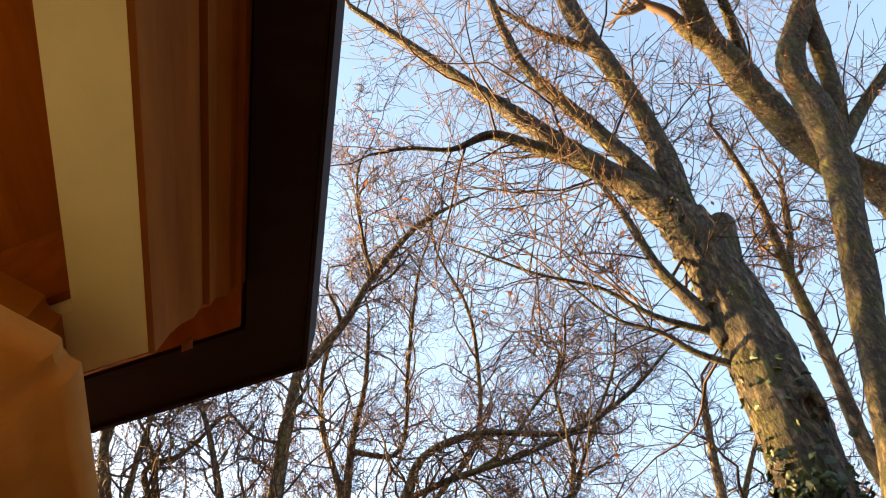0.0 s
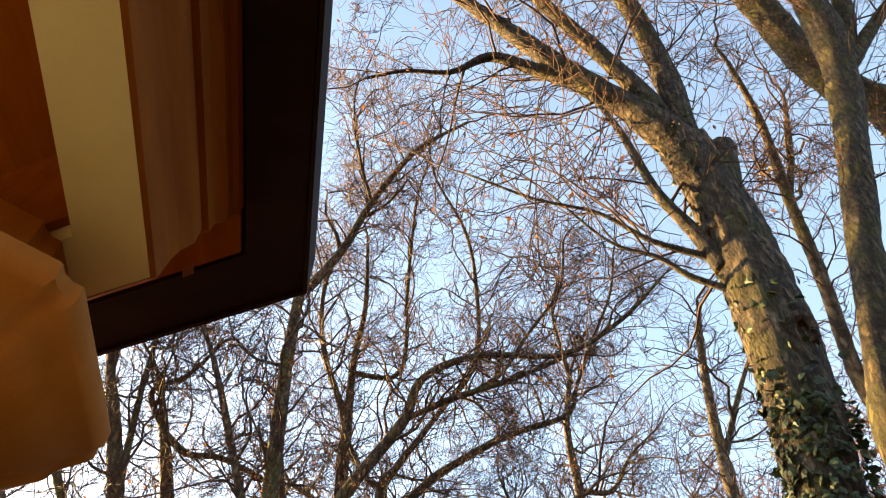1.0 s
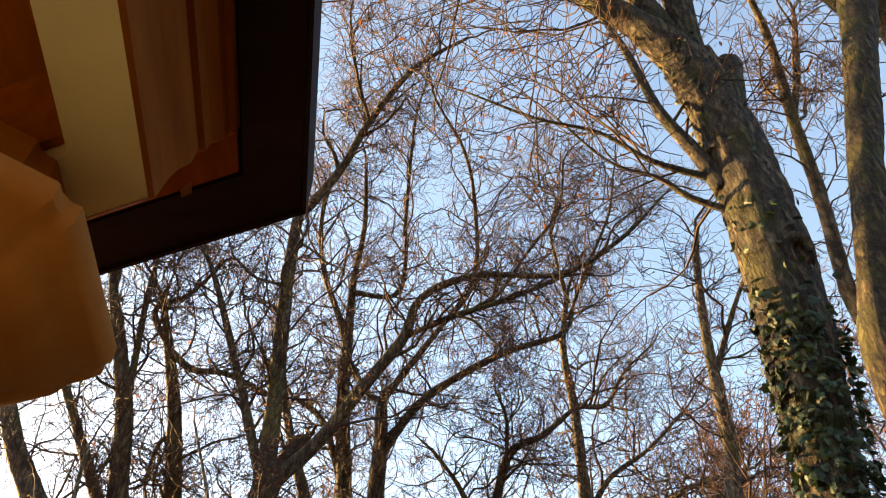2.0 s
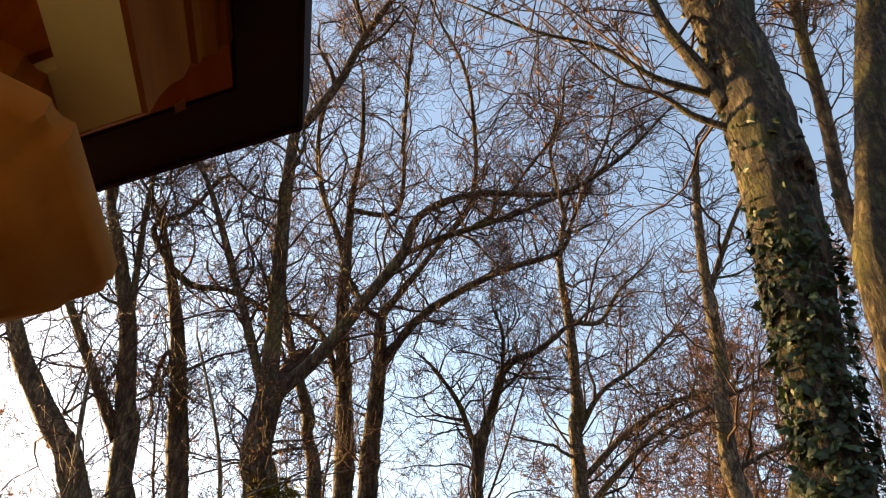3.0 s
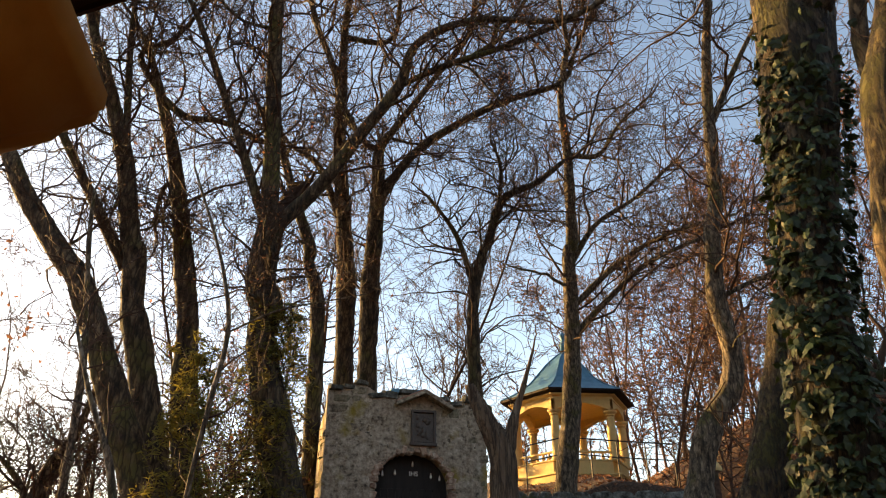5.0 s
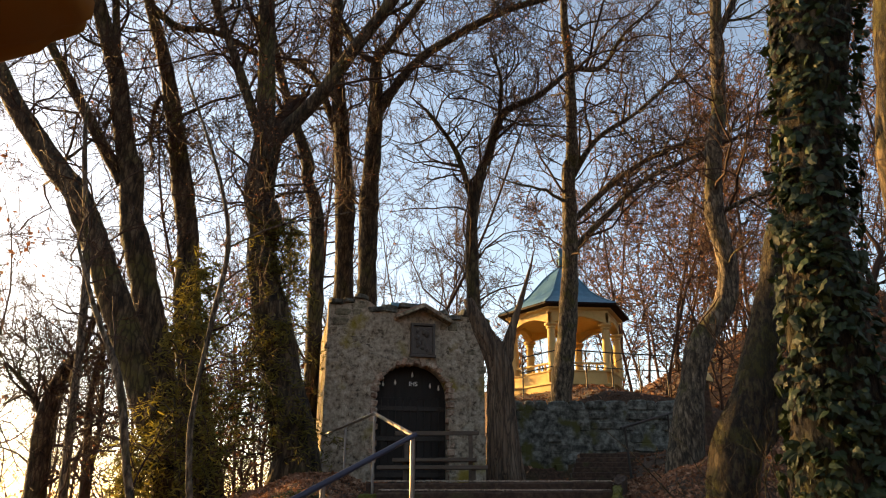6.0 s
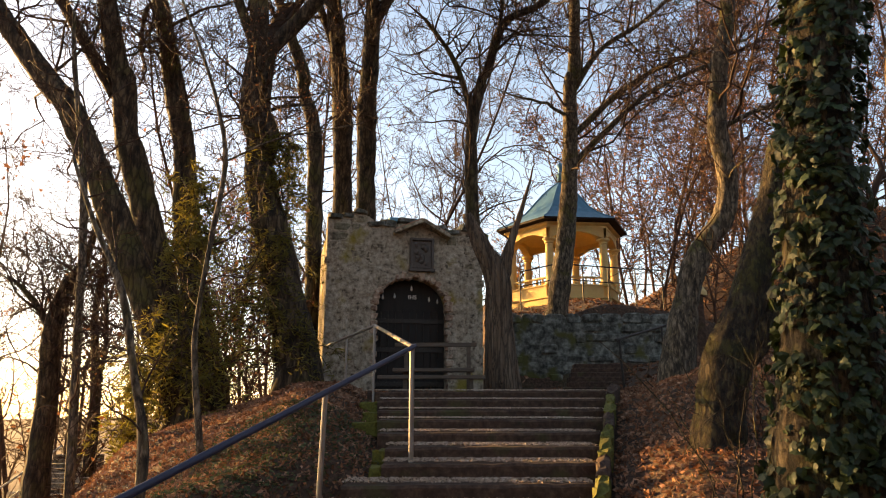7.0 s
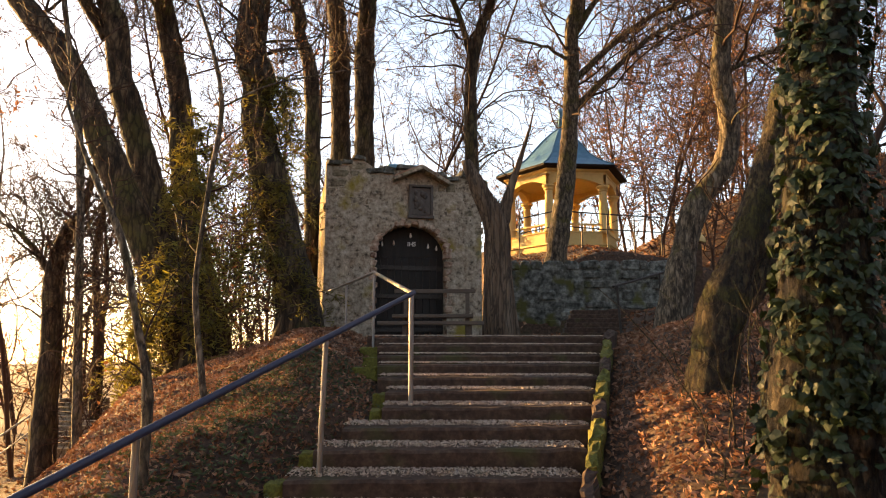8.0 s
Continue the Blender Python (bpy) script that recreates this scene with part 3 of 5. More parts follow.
LIMBS_T5 = [
    [(-3.2, 16.88, 4.26, 0.194), (-3.2, 16.28, 7.93, 0.179), (-3.47, 15.97, 9.1, 0.14), (-3.46, 15.86, 9.47, 0.156), (-3.93, 15.38, 10.86, 0.116), (-4.31, 14.67, 12.5, 0.089), (-4.24, 13.62, 14.35, 0.068)],
]
LIMBS_T4 = [
    [(-2.76, 13.49, 2.18, 0.435), (-3.13, 13.43, 3.72, 0.363), (-3.48, 13.3, 5.15, 0.332), (-3.73, 13.17, 6.15, 0.27), (-3.65, 13.09, 6.69, 0.321), (-3.79, 12.97, 7.33, 0.292), (-3.68, 12.72, 8.52, 0.291)],
    [(-3.67, 12.73, 8.46, 0.186), (-3.68, 12.16, 10.49, 0.165), (-3.67, 11.46, 12.33, 0.145), (-3.48, 10.55, 14.11, 0.123), (-3.27, 10.49, 14.21, 0.118), (-2.51, 9.97, 15.01, 0.101), (-1.86, 9.27, 15.9, 0.083), (-0.76, 8.36, 16.81, 0.063), (0.52, 7.82, 17.24, 0.035)],
]
LIMBS_T4_more = [
    [(-3.61, 12.76, 8.35, 0.174), (-2.74, 12.56, 9.16, 0.142), (-1.84, 12.23, 10.3, 0.134), (-1, 11.87, 11.33, 0.112), (-0.61, 11.52, 12.19, 0.095), (0.63, 11.31, 12.67, 0.076), (2.53, 11.3, 12.68, 0.063), (3.97, 10.93, 13.43, 0.051), (5.04, 10.41, 14.34, 0.032)],
    [(-0.98, 11.86, 11.36, 0.068), (-0.01, 11.7, 11.76, 0.069), (1.38, 11.53, 12.18, 0.057), (2.66, 11.31, 12.66, 0.044)],
    [(-3.75, 12.75, 8.41, 0.104), (-4.22, 12.39, 9.77, 0.096), (-4.71, 11.95, 11.11, 0.08), (-5.32, 11.29, 12.7, 0.064), (-5.78, 10.87, 13.54, 0.045)],
    [(-1.86, 9.27, 15.9, 0.048), (-2.16, 8.46, 16.72, 0.042), (-2.28, 7.43, 17.5, 0.028), (-2.15, 6.94, 17.78, 0.021)],
]
LIMBS_T4 = LIMBS_T4 + LIMBS_T4_more
LIMBS_T3 = [
    [(-4.92, 15, 1.77, 0.385), (-5.35, 14.93, 3.58, 0.317), (-5.63, 14.71, 5.65, 0.282), (-5.69, 14.49, 6.98, 0.223), (-5.78, 14.36, 7.56, 0.244), (-6.01, 13.96, 9.13, 0.191), (-6.26, 13.46, 10.64, 0.158), (-6.58, 12.94, 11.9, 0.114), (-6.94, 12.31, 13.14, 0.068)],
    [(-6.16, 13.64, 10.13, 0.065), (-6.5, 13.73, 9.88, 0.052), (-6.64, 13.98, 9.08, 0.038)],
    [(-6.58, 12.94, 11.9, 0.074), (-7.06, 12.51, 12.78, 0.068), (-6.26, 12.31, 13.14, 0.054), (-5.47, 11.89, 13.85, 0.041)],
    [(-6.56, 12.94, 11.9, 0.087), (-6.01, 13.12, 11.5, 0.08), (-5.2, 13.16, 11.39, 0.067), (-4.24, 13.33, 10.98, 0.053)],
]
LIMBS_T2 = [
    [(-5.11, 14, 1.98, 0.372), (-5.5, 13.96, 3.11, 0.33), (-5.95, 13.83, 4.82, 0.286), (-6.41, 13.6, 6.52, 0.269), (-6.54, 13.5, 7.09, 0.229), (-6.6, 13.3, 8.07, 0.245), (-6.73, 13.2, 8.46, 0.209), (-6.98, 12.73, 10.15, 0.18), (-7.43, 12.19, 11.64, 0.16), (-7.74, 11.73, 12.66, 0.113), (-7.78, 11.51, 13.11, 0.131), (-7.87, 11.12, 13.82, 0.079)],
    [(-6.77, 13.36, 7.77, 0.146), (-7.32, 13.14, 8.7, 0.12), (-8, 12.8, 9.91, 0.099), (-8.64, 12.38, 11.15, 0.083), (-8.97, 11.75, 12.63, 0.059)],
    [(-6.99, 12.65, 10.4, 0.081), (-6.98, 11.92, 12.25, 0.071), (-6.84, 11.32, 13.47, 0.052)],
]
LIMBS_T1 = [
    [(-4.72, 13, 1.33, 0.343), (-5.08, 12.99, 2.37, 0.305), (-5.84, 12.91, 4.06, 0.287), (-6.51, 12.75, 5.66, 0.267), (-7.2, 12.53, 7.13, 0.245), (-7.57, 12.44, 7.58, 0.22), (-8.49, 12.17, 8.83, 0.189), (-9.08, 11.89, 9.89, 0.159), (-9.94, 11.51, 11.1, 0.121), (-10.6, 10.88, 12.69, 0.075)],
]
LIMBS_TL = [
    [(-8.91, 16, -1.08, 0.301), (-8.91, 16, 1.77, 0.231), (-8.92, 15.95, 3.06, 0.233), (-8.69, 15.85, 4.09, 0.156), (-8.24, 15.74, 4.86, 0.091), (-7.81, 15.47, 6.26, 0.052)],
    [(-8.97, 15.94, 3.19, 0.117), (-9.4, 15.88, 3.83, 0.065), (-9.93, 15.82, 4.35, 0.039)],
]
LIMBS_TL2 = [
    [(-6.11, 12, -0.14, 0.08), (-6.27, 11.98, 2.7, 0.073), (-6.35, 11.8, 5.15, 0.064), (-6.59, 11.45, 7.44, 0.041), (-6.6, 11.24, 8.39, 0.032)],
]
LIMBS_TL3 = [
    [(-9.26, 19, -0.72, 0.18), (-9.29, 19, 1.81, 0.137), (-9.45, 18.84, 4.1, 0.092), (-8.94, 18.43, 6.36, 0.054)],
    [(-9.29, 19, 1.81, 0.069), (-9.13, 18.93, 3.33, 0.054), (-9.21, 18.68, 5.16, 0.031)],
]
LIMBS_S1 = [
    [(-2.25, 5.4, 0.33, 0.04), (-2.24, 5.4, 1.23, 0.039), (-2.37, 5.4, 1.83, 0.03), (-2.52, 5.39, 2.45, 0.029), (-2.79, 5.39, 2.99, 0.02), (-3.01, 5.37, 3.54, 0.014)],
]
LIMBS_S2 = [
    [(-2.67, 8, 0.93, 0.041), (-2.83, 8, 2.07, 0.036), (-2.82, 7.99, 2.66, 0.029), (-2.72, 7.96, 3.52, 0.03), (-2.61, 7.92, 4.4, 0.03), (-2.73, 7.87, 5.08, 0.023), (-2.93, 7.82, 5.69, 0.02), (-3.3, 7.73, 6.62, 0.014)],
    [(-2.61, 7.92, 4.4, 0.013), (-2.03, 7.9, 4.67, 0.013), (-1.43, 7.89, 4.79, 0.01), (-0.97, 7.89, 4.88, 0.007)],
]
LIMBS_V = [
    [(1.05, 12.6, 1.7, 0.314), (1, 12.57, 2.96, 0.235), (0.97, 12.52, 3.79, 0.216), (0.68, 12.47, 4.41, 0.155), (0.42, 12.41, 4.97, 0.083)],
    [(1.04, 12.53, 3.68, 0.144), (1.22, 12.47, 4.41, 0.088), (1.42, 12.41, 5.03, 0.041), (1.59, 12.33, 5.59, 0.026)],
]

near = tree("large beech with ivy on its trunk, bare crown lit yellow", LIMBS_A, 11, BARK_GREY, least=0.0034, start=0.93, step=0.28, longest=2.3, levels=3, leaf=0.14, bare=(0, 6), thick=0.006, dens=1.15, ridge=0.10, sides=36, leaf_size=0.022)
tree("dark mossy trunk with bare upright limbs", LIMBS_B, 12, BARK_MOSS, least=0.0034, start=0.55, step=0.37, longest=2.4, leaf=0.08, thick=0.006, ridge=0.10, sides=24, leaf_size=0.022)
tree("stout lichen-covered tree with a leaning sunlit limb", LIMBS_C, 13, BARK_MOSS, least=0.0034, start=0.5, step=0.37, longest=2.7, leaf=0.06, thick=0.006, ridge=0.09, sides=24, leaf_size=0.022, boughs=1, bough_reach=2.4)
tree("slender reddish tree leaning behind the beech", LIMBS_D, 14, BARK, start=0.4, step=0.31, longest=2.7, boughs=4, bough_reach=2.4)
tree("slim tree with an s-bent trunk beside the steps", LIMBS_T10, 15, BARK_PALE, ridge=0.09, sides=24, start=0.35, step=0.31, longest=3.0, boughs=3, bough_reach=2.4)
tree("low mossy tree with two leaning stems", LIMBS_T11, 16, BARK_MOSS, ridge=0.10, sides=24, start=0.7, step=0.43, longest=1.6)
tree("tall straight tree standing before the pavilion", LIMBS_T8, 17, BARK_PALE, ridge=0.09, sides=24, start=0.3, step=0.33, longest=4.3, boughs=5, bough_reach=3.6)
tree("crooked bare tree behind the chapel", LIMBS_T9, 18, BARK, start=0.35, step=0.25, longest=3.8, boughs=6, bough_reach=3.2)
tree("tall forked tree behind the chapel", LIMBS_T7, 19, BARK, start=0.45, step=0.28, longest=4.1, boughs=5, bough_reach=3.6)
tree("tall straight trunk behind the chapel", LIMBS_T6, 20, BARK, start=0.45, step=0.28, longest=4.1, boughs=5, bough_reach=3.6)
tree("slim wavy trunk behind the chapel wall", LIMBS_T5, 21, BARK, start=0.45, step=0.28, longest=3.5, boughs=6, bough_reach=2.8)
tree("broad oak with crooked spreading limbs", LIMBS_T4, 22, BARK, ridge=0.09, sides=24, start=0.7, step=0.25, longest=3.8, leaf=0.16, dens=0.95, boughs=5, bough_reach=3.4)
tree("tall trunk with a knobbly burl", LIMBS_T3, 23, BARK, ridge=0.09, sides=24, start=0.5, step=0.25, longest=3.5, boughs=4, bough_reach=3.0)
tree("tall forked trunk leaning over the slope", LIMBS_T2, 24, BARK, ridge=0.09, sides=24, start=0.5, step=0.25, longest=3.5, boughs=4, bough_reach=3.0)
tree("thick trunk leaning far over the slope", LIMBS_T1, 25, BARK, ridge=0.09, sides=24, start=0.4, step=0.31, longest=3.5, boughs=5, bough_reach=3.0)
tree("ivy-footed tree on the lower slope", LIMBS_TL, 26, BARK, start=0.4, step=0.19, longest=3.5, boughs=6, bough_reach=2.6)
tree("thin straight pole of a young tree", LIMBS_TL2, 27, BARK_PALE, start=0.2, step=0.31, longest=2.2)
tree("thin forked tree on the lower slope", LIMBS_TL3, 28, BARK, start=0.2, step=0.19, longest=3.2)
tree("bent young tree among the leaves", LIMBS_S1, 29, BARK_PALE, least=0.0034, start=0.3, step=0.31, longest=1.6, name="sapling", group="saplings")
tree("thin crooked sapling among the leaves", LIMBS_S2, 30, BARK_PALE, least=0.0034, start=0.3, step=0.43, longest=1.4, name="sapling", group="saplings")
tree("old gnarled climbing trunk with fluted stripped bark", LIMBS_V, 31, BARK_RED, start=0.75, step=0.31, longest=1.2, sides=22, rough=0.12, bare=(0,))


# ---- chapel ----
def arch_ring(w, spring, rise, n=14):
    """Points of a round-headed opening from its left foot over to its right foot."""
    return [(-w / 2, 0.0)] + [(-w / 2 * math.cos(math.pi * k / n), spring + rise * math.sin(math.pi * k / n)) for k in range(n + 1)] + [(w / 2, 0.0)]


CHAPEL_TURN = 13.0
chapel = thing("chapel", "small rubble stone chapel with an arched black door", "chapel", (-0.80, 14.35, 1.70), CHAPEL_TURN)


def chapel_top(x):
    """Broken skyline of the front wall."""
    return 3.62 - 0.07 * x + 0.07 * math.sin(5.1 * x + 0.6) + 0.05 * math.sin(11.0 * x) + 0.03 * math.sin(23 * x + 1) - 0.10 * max(0, x - 0.9)


def chapel_walls():
    bm = bmesh.new()
    ring = arch_ring(1.50, 1.78, 0.66)
    ring = [(x + 0.14, z) for x, z in ring]
    cols = [-1.64 + 0.0, -1.45, -1.2, -1.0, -0.8] + [p[0] for p in ring[1:-1]] + [1.05, 1.25, 1.45, 1.66]
    lows = [0.0] * 5 + [p[1] for p in ring[1:-1]] + [0.0] * 4
    # piers come down to the ground, the span over the door stops at the arch
    for y0, flip in ((0.0, False), (0.45, True)):
        for i in range(len(cols) - 1):
            a, b = cols[i], cols[i + 1]
            if abs(b - a) < 1e-6:
                continue
            inside = 5 <= i < 5 + len(ring) - 3
            za, zb = (lows[i], lows[i + 1]) if inside else (-0.3, -0.3)
            q = [bm.verts.new(p) for p in ((a, y0, za), (b, y0, zb), (b, y0, chapel_top(b)), (a, y0, chapel_top(a)))]
            bm.faces.new(q[::-1] if flip else q)
    for (xa, za), (xb, zb) in zip(ring, ring[1:]):
        bm.faces.new([bm.verts.new(p) for p in ((xa, 0, za - 0.0), (xa, 0.45, za), (xb, 0.45, zb), (xb, 0, zb))])
    for a, b in zip(cols, cols[1:]):
        if abs(b - a) > 1e-6:
            bm.faces.new([bm.verts.new(p) for p in ((a, 0, chapel_top(a)), (b, 0, chapel_top(b)), (b, 0.45, chapel_top(b)), (a, 0.45, chapel_top(a)))])
    for x in (-1.64, 1.66):
        bm.faces.new([bm.verts.new(p) for p in ((x, 0, -0.3), (x, 0.45, -0.3), (x, 0.45, chapel_top(x)), (x, 0, chapel_top(x)))])
    bmesh.ops.remove_doubles(bm, verts=bm.verts, dist=0.0005)
    bmesh.ops.recalc_face_normals(bm, faces=bm.faces)
    front = part("wall", bm, RENDER_WALL, chapel, "patchy weathered plaster over rubble")
    part("side_wall", one_box((-1.42, 1.85, 1.55), (0.42, 2.79, 3.7), bevel=0.04), RENDER_WALL, chapel)
    part("side_wall", one_box((1.42, 1.85, 1.50), (0.42, 2.79, 3.6), bevel=0.04), RENDER_WALL, chapel)
    part("back_wall", one_box((0, 3.42, 1.5), (3.2, 0.36, 3.6), bevel=0.04), RENDER_WALL, chapel)
    bm = one_box((0, 1.9, 3.40), (2.5, 3.0, 0.25), bevel=0.08)
    part("roof", bm, STONE_DARK, chapel, "low mossy stone roof")
    return front


def stone_meshes(seed, count=7):
    """Rough blocks of unit size with worn edges."""
    rng, out = random.Random(seed), []
    for _ in range(count):
        bm = bmesh.new()
        bmesh.ops.create_cube(bm, size=1)
        for v in bm.verts:
            v.co += Vector((rng.uniform(-0.13, 0.13), rng.uniform(-0.06, 0.06), rng.uniform(-0.13, 0.13)))
        bmesh.ops.bevel(bm, geom=list(bm.edges), offset=0.16, segments=1, affect="EDGES")
        me = bpy.data.meshes.new("stone")
        bm.to_mesh(me)
        bm.free()
        out.append(me)
    return out


def rubble(parent, x0, x1, z0, z1, mat, seed, course=0.16, skip=None, depth=0.16, proud=0.012, y=0.0, top=None):
    rng, kinds = random.Random(seed), stone_meshes(seed)
    for k in kinds:
        k.materials.append(mat)
    z = z0
    while z < z1:
        hgt = course * rng.uniform(0.65, 1.3)
        x = x0 + rng.uniform(-0.1, 0.1)
        while x < x1:
            w = course * rng.uniform(1.0, 2.6)
            cx, cz = x + w / 2, z + hgt / 2
            x += w
            if cx + w / 2 > x1 + 0.06 or cx - w / 2 < x0 - 0.06 or (skip and skip(cx, cz, w, hgt)) or (top and cz + hgt / 2 > top(cx)):
                continue
            if rng.random() < 0.12:
                continue
            ob = link("stone", rng.choice(kinds), None, parent)
            ob.location = (cx, y + depth / 2 - proud * rng.uniform(-0.6, 1.6), cz)
            ob.scale = (w * 0.93, depth, hgt * 0.90)
            ob.rotation_euler = (0, radians(rng.uniform(-5, 5)), 0)
        z += hgt


wall_front = chapel_walls()


def chapel_door():
    x0 = 0.14
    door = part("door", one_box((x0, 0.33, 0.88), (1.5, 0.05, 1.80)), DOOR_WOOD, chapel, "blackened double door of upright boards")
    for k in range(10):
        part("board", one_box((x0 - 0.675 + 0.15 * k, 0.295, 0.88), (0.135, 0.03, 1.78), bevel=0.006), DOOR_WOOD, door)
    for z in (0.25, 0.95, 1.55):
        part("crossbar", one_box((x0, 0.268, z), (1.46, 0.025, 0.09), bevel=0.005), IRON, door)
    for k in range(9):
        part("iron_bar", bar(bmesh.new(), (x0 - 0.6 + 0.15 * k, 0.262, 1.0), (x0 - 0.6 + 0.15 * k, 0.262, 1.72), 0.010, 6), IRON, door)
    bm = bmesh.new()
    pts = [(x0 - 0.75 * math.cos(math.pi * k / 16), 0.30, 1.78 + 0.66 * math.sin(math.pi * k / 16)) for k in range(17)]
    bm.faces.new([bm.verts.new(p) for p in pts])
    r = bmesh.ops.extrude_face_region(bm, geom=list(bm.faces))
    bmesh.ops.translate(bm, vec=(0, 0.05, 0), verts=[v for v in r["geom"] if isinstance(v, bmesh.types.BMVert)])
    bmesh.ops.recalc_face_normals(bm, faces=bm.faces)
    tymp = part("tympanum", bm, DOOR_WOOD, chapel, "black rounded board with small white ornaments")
    curve = bpy.data.curves.new("letters", "FONT")
    curve.body, curve.size, curve.extrude, curve.align_x = "IHS", 0.13, 0.006, "CENTER"
    ob = bpy.data.objects.new("letters", curve)
    me = bpy.data.meshes.new_from_object(ob)
    bpy.data.objects.remove(ob)
    letters = link("letters", me, WHITE, tymp, "white letters")
    letters.matrix_basis = pose(x0 + 0.06, 0.285, 2.02, 90)
    for dx, z in ((0.04, 2.22), (-0.32, 2.05), (-0.57, 2.02), (0.42, 2.0), (0.60, 1.96)):
        bm = bmesh.new()
        bmesh.ops.create_uvsphere(bm, u_segments=8, v_segments=6, radius=0.022, matrix=Matrix.Translation((x0 + dx, 0.285, z)))
        bmesh.ops.create_cone(bm, segments=8, radius1=0.026, radius2=0.004, depth=0.08, cap_ends=True, matrix=Matrix.Translation((x0 + dx, 0.285, z + 0.05)))
        part("ornament", bm, WHITE, tymp, "white flame-shaped ornament")
    part("threshold", one_box((x0, 0.2, 0.02), (1.6, 0.5, 0.12), bevel=0.02), STEP, chapel)


chapel_door()


def plaster_skin():
    """Lumpy coat over the rubble: thick below, worn away towards the top and the corners, so that stones come through."""
    dx = 0.045
    nx, nz = int(3.3 / dx), int(4.1 / dx)
    verts, faces, ids = [], [], {}

    def vert(i, j):
        if (i, j) not in ids:
            x, z = -1.64 + 3.3 * i / nx, -0.3 + 4.1 * j / nz
            z = min(z, chapel_top(x) + 0.02)
            p = Vector((x, 0.0, z))
            lump = noise.noise(p * 2.3) * 0.030 + noise.noise(p * 6.1 + Vector((3, 0, 0))) * 0.022 + noise.noise(p * 15.0) * 0.012
            pit = max(0.0, noise.noise(p * 8.3 + Vector((0, 7, 0))) - 0.28) * 0.16
            bare = 0.050 * max(0.0, min(1.0, (z - 2.35) / 0.8)) + 0.03 * max(0.0, (abs(x) - 1.3) / 0.35)
            ids[i, j] = len(verts)
            verts.append((x, -0.050 - lump + pit + bare, z))
        return ids[i, j]

    for i in range(nx):
        for j in range(nz):
            x, z = -1.64 + 3.3 * (i + 0.5) / nx, -0.3 + 4.1 * (j + 0.5) / nz
            if z > chapel_top(x) or (abs(x - 0.14) < 0.77 and (z < 1.78 or math.hypot((x - 0.14) / 0.77, (z - 1.78) / 0.68) < 1)):
                continue
            faces.append((vert(i, j), vert(i + 1, j), vert(i + 1, j + 1), vert(i, j + 1)))
    mesh_part("plaster", verts, faces, RENDER_WALL, chapel, "lumpy pale plaster with pits and moss")
    # stones of the arch and the jambs
    rng, kinds = random.Random(21), stone_meshes(21)
    for k in kinds:
        k.materials.append(ARCH_STONE)
    spots = [(0.14 - 0.80 * math.cos(math.pi * k / 19), 1.78 + 0.71 * math.sin(math.pi * k / 19), 90 - 180 * k / 19 + 90) for k in range(20)]
    spots += [(0.14 + side * 0.80, 0.06 + 0.155 * k, 0) for side in (-1, 1) for k in range(11)]
    for x, z, a in spots:
        ob = link("arch_stone", rng.choice(kinds), None, chapel)
        ob.location = (x, 0.05 + rng.uniform(-0.012, 0.012), z)
        ob.scale = (0.15 * rng.uniform(0.8, 1.25), 0.20, 0.135 * rng.uniform(0.85, 1.05))
        ob.rotation_euler = (0, radians(a + rng.uniform(-6, 6)), 0)


plaster_skin()


def relief_and_hood():
    cx, cz = 0.33, 2.92
    panel = part("relief_panel", one_box((cx, -0.03, cz), (0.42, 0.08, 0.58), bevel=0.01), RELIEF, chapel, "dark weathered relief panel")
    for dx, dz, sx, sz in ((-0.23, 0, 0.05, 0.66), (0.23, 0, 0.05, 0.66), (0, 0.33, 0.51, 0.05), (0, -0.33, 0.56, 0.06)):
        part("border", one_box((cx + dx, -0.05, cz + dz), (sx, 0.12, sz), bevel=0.012), RELIEF, panel)
    bm = bmesh.new()
    rng = random.Random(4)
    for _ in range(16):
        bmesh.ops.create_icosphere(bm, subdivisions=1, radius=rng.uniform(0.03, 0.06), matrix=Matrix.Translation((cx + rng.uniform(-0.14, 0.14), -0.075, cz + rng.uniform(-0.22, 0.22))) @ Matrix.Diagonal((1, 0.5, 1.3, 1)))
    part("carving", bm, RELIEF, panel, "worn raised carving", True)
    for side in (-1, 1):
        a = Vector((cx + 0.0, -0.10, 3.62))
        b = Vector((cx + side * 0.58, -0.10, 3.36 if side < 0 else 3.30))
        mid, d = (a + b) / 2, b - a
        tilt = Matrix.Rotation(-math.atan2(d.z, d.x), 4, "Y")
        part("hood_slab", box(bmesh.new(), mid, (d.length + 0.05, 0.36, 0.07), bevel=0.015, tilt=tilt), STONE, chapel, "sloping stone hood")
        part("hood_tiles", box(bmesh.new(), mid + Vector((0, 0.05, 0.06)), (d.length, 0.30, 0.04), bevel=0.01, tilt=tilt), TILE_RED, chapel)
    part("cap_stone", one_box((0.0, 0.15, 3.66), (0.75, 0.4, 0.10), bevel=0.03), COPPER, chapel, "bluish metal flashing on the wall top")


relief_and_hood()


def outside_door(cx, cz, w, h):
    x = cx - 0.14
    near_door = abs(x) < 0.92 + w / 2 and (cz < 1.80 or math.hypot(x / (0.95 + w / 2), (cz - 1.78) / (0.80 + h / 2)) < 1)
    return near_door or (abs(cx - 0.33) < 0.36 + w / 2 and 2.5 < cz < 3.7)


rubble(wall_front, -1.64, 1.66, 0.0, 3.7, STONE, 5, course=0.17, skip=outside_door, proud=0.016, top=chapel_top)


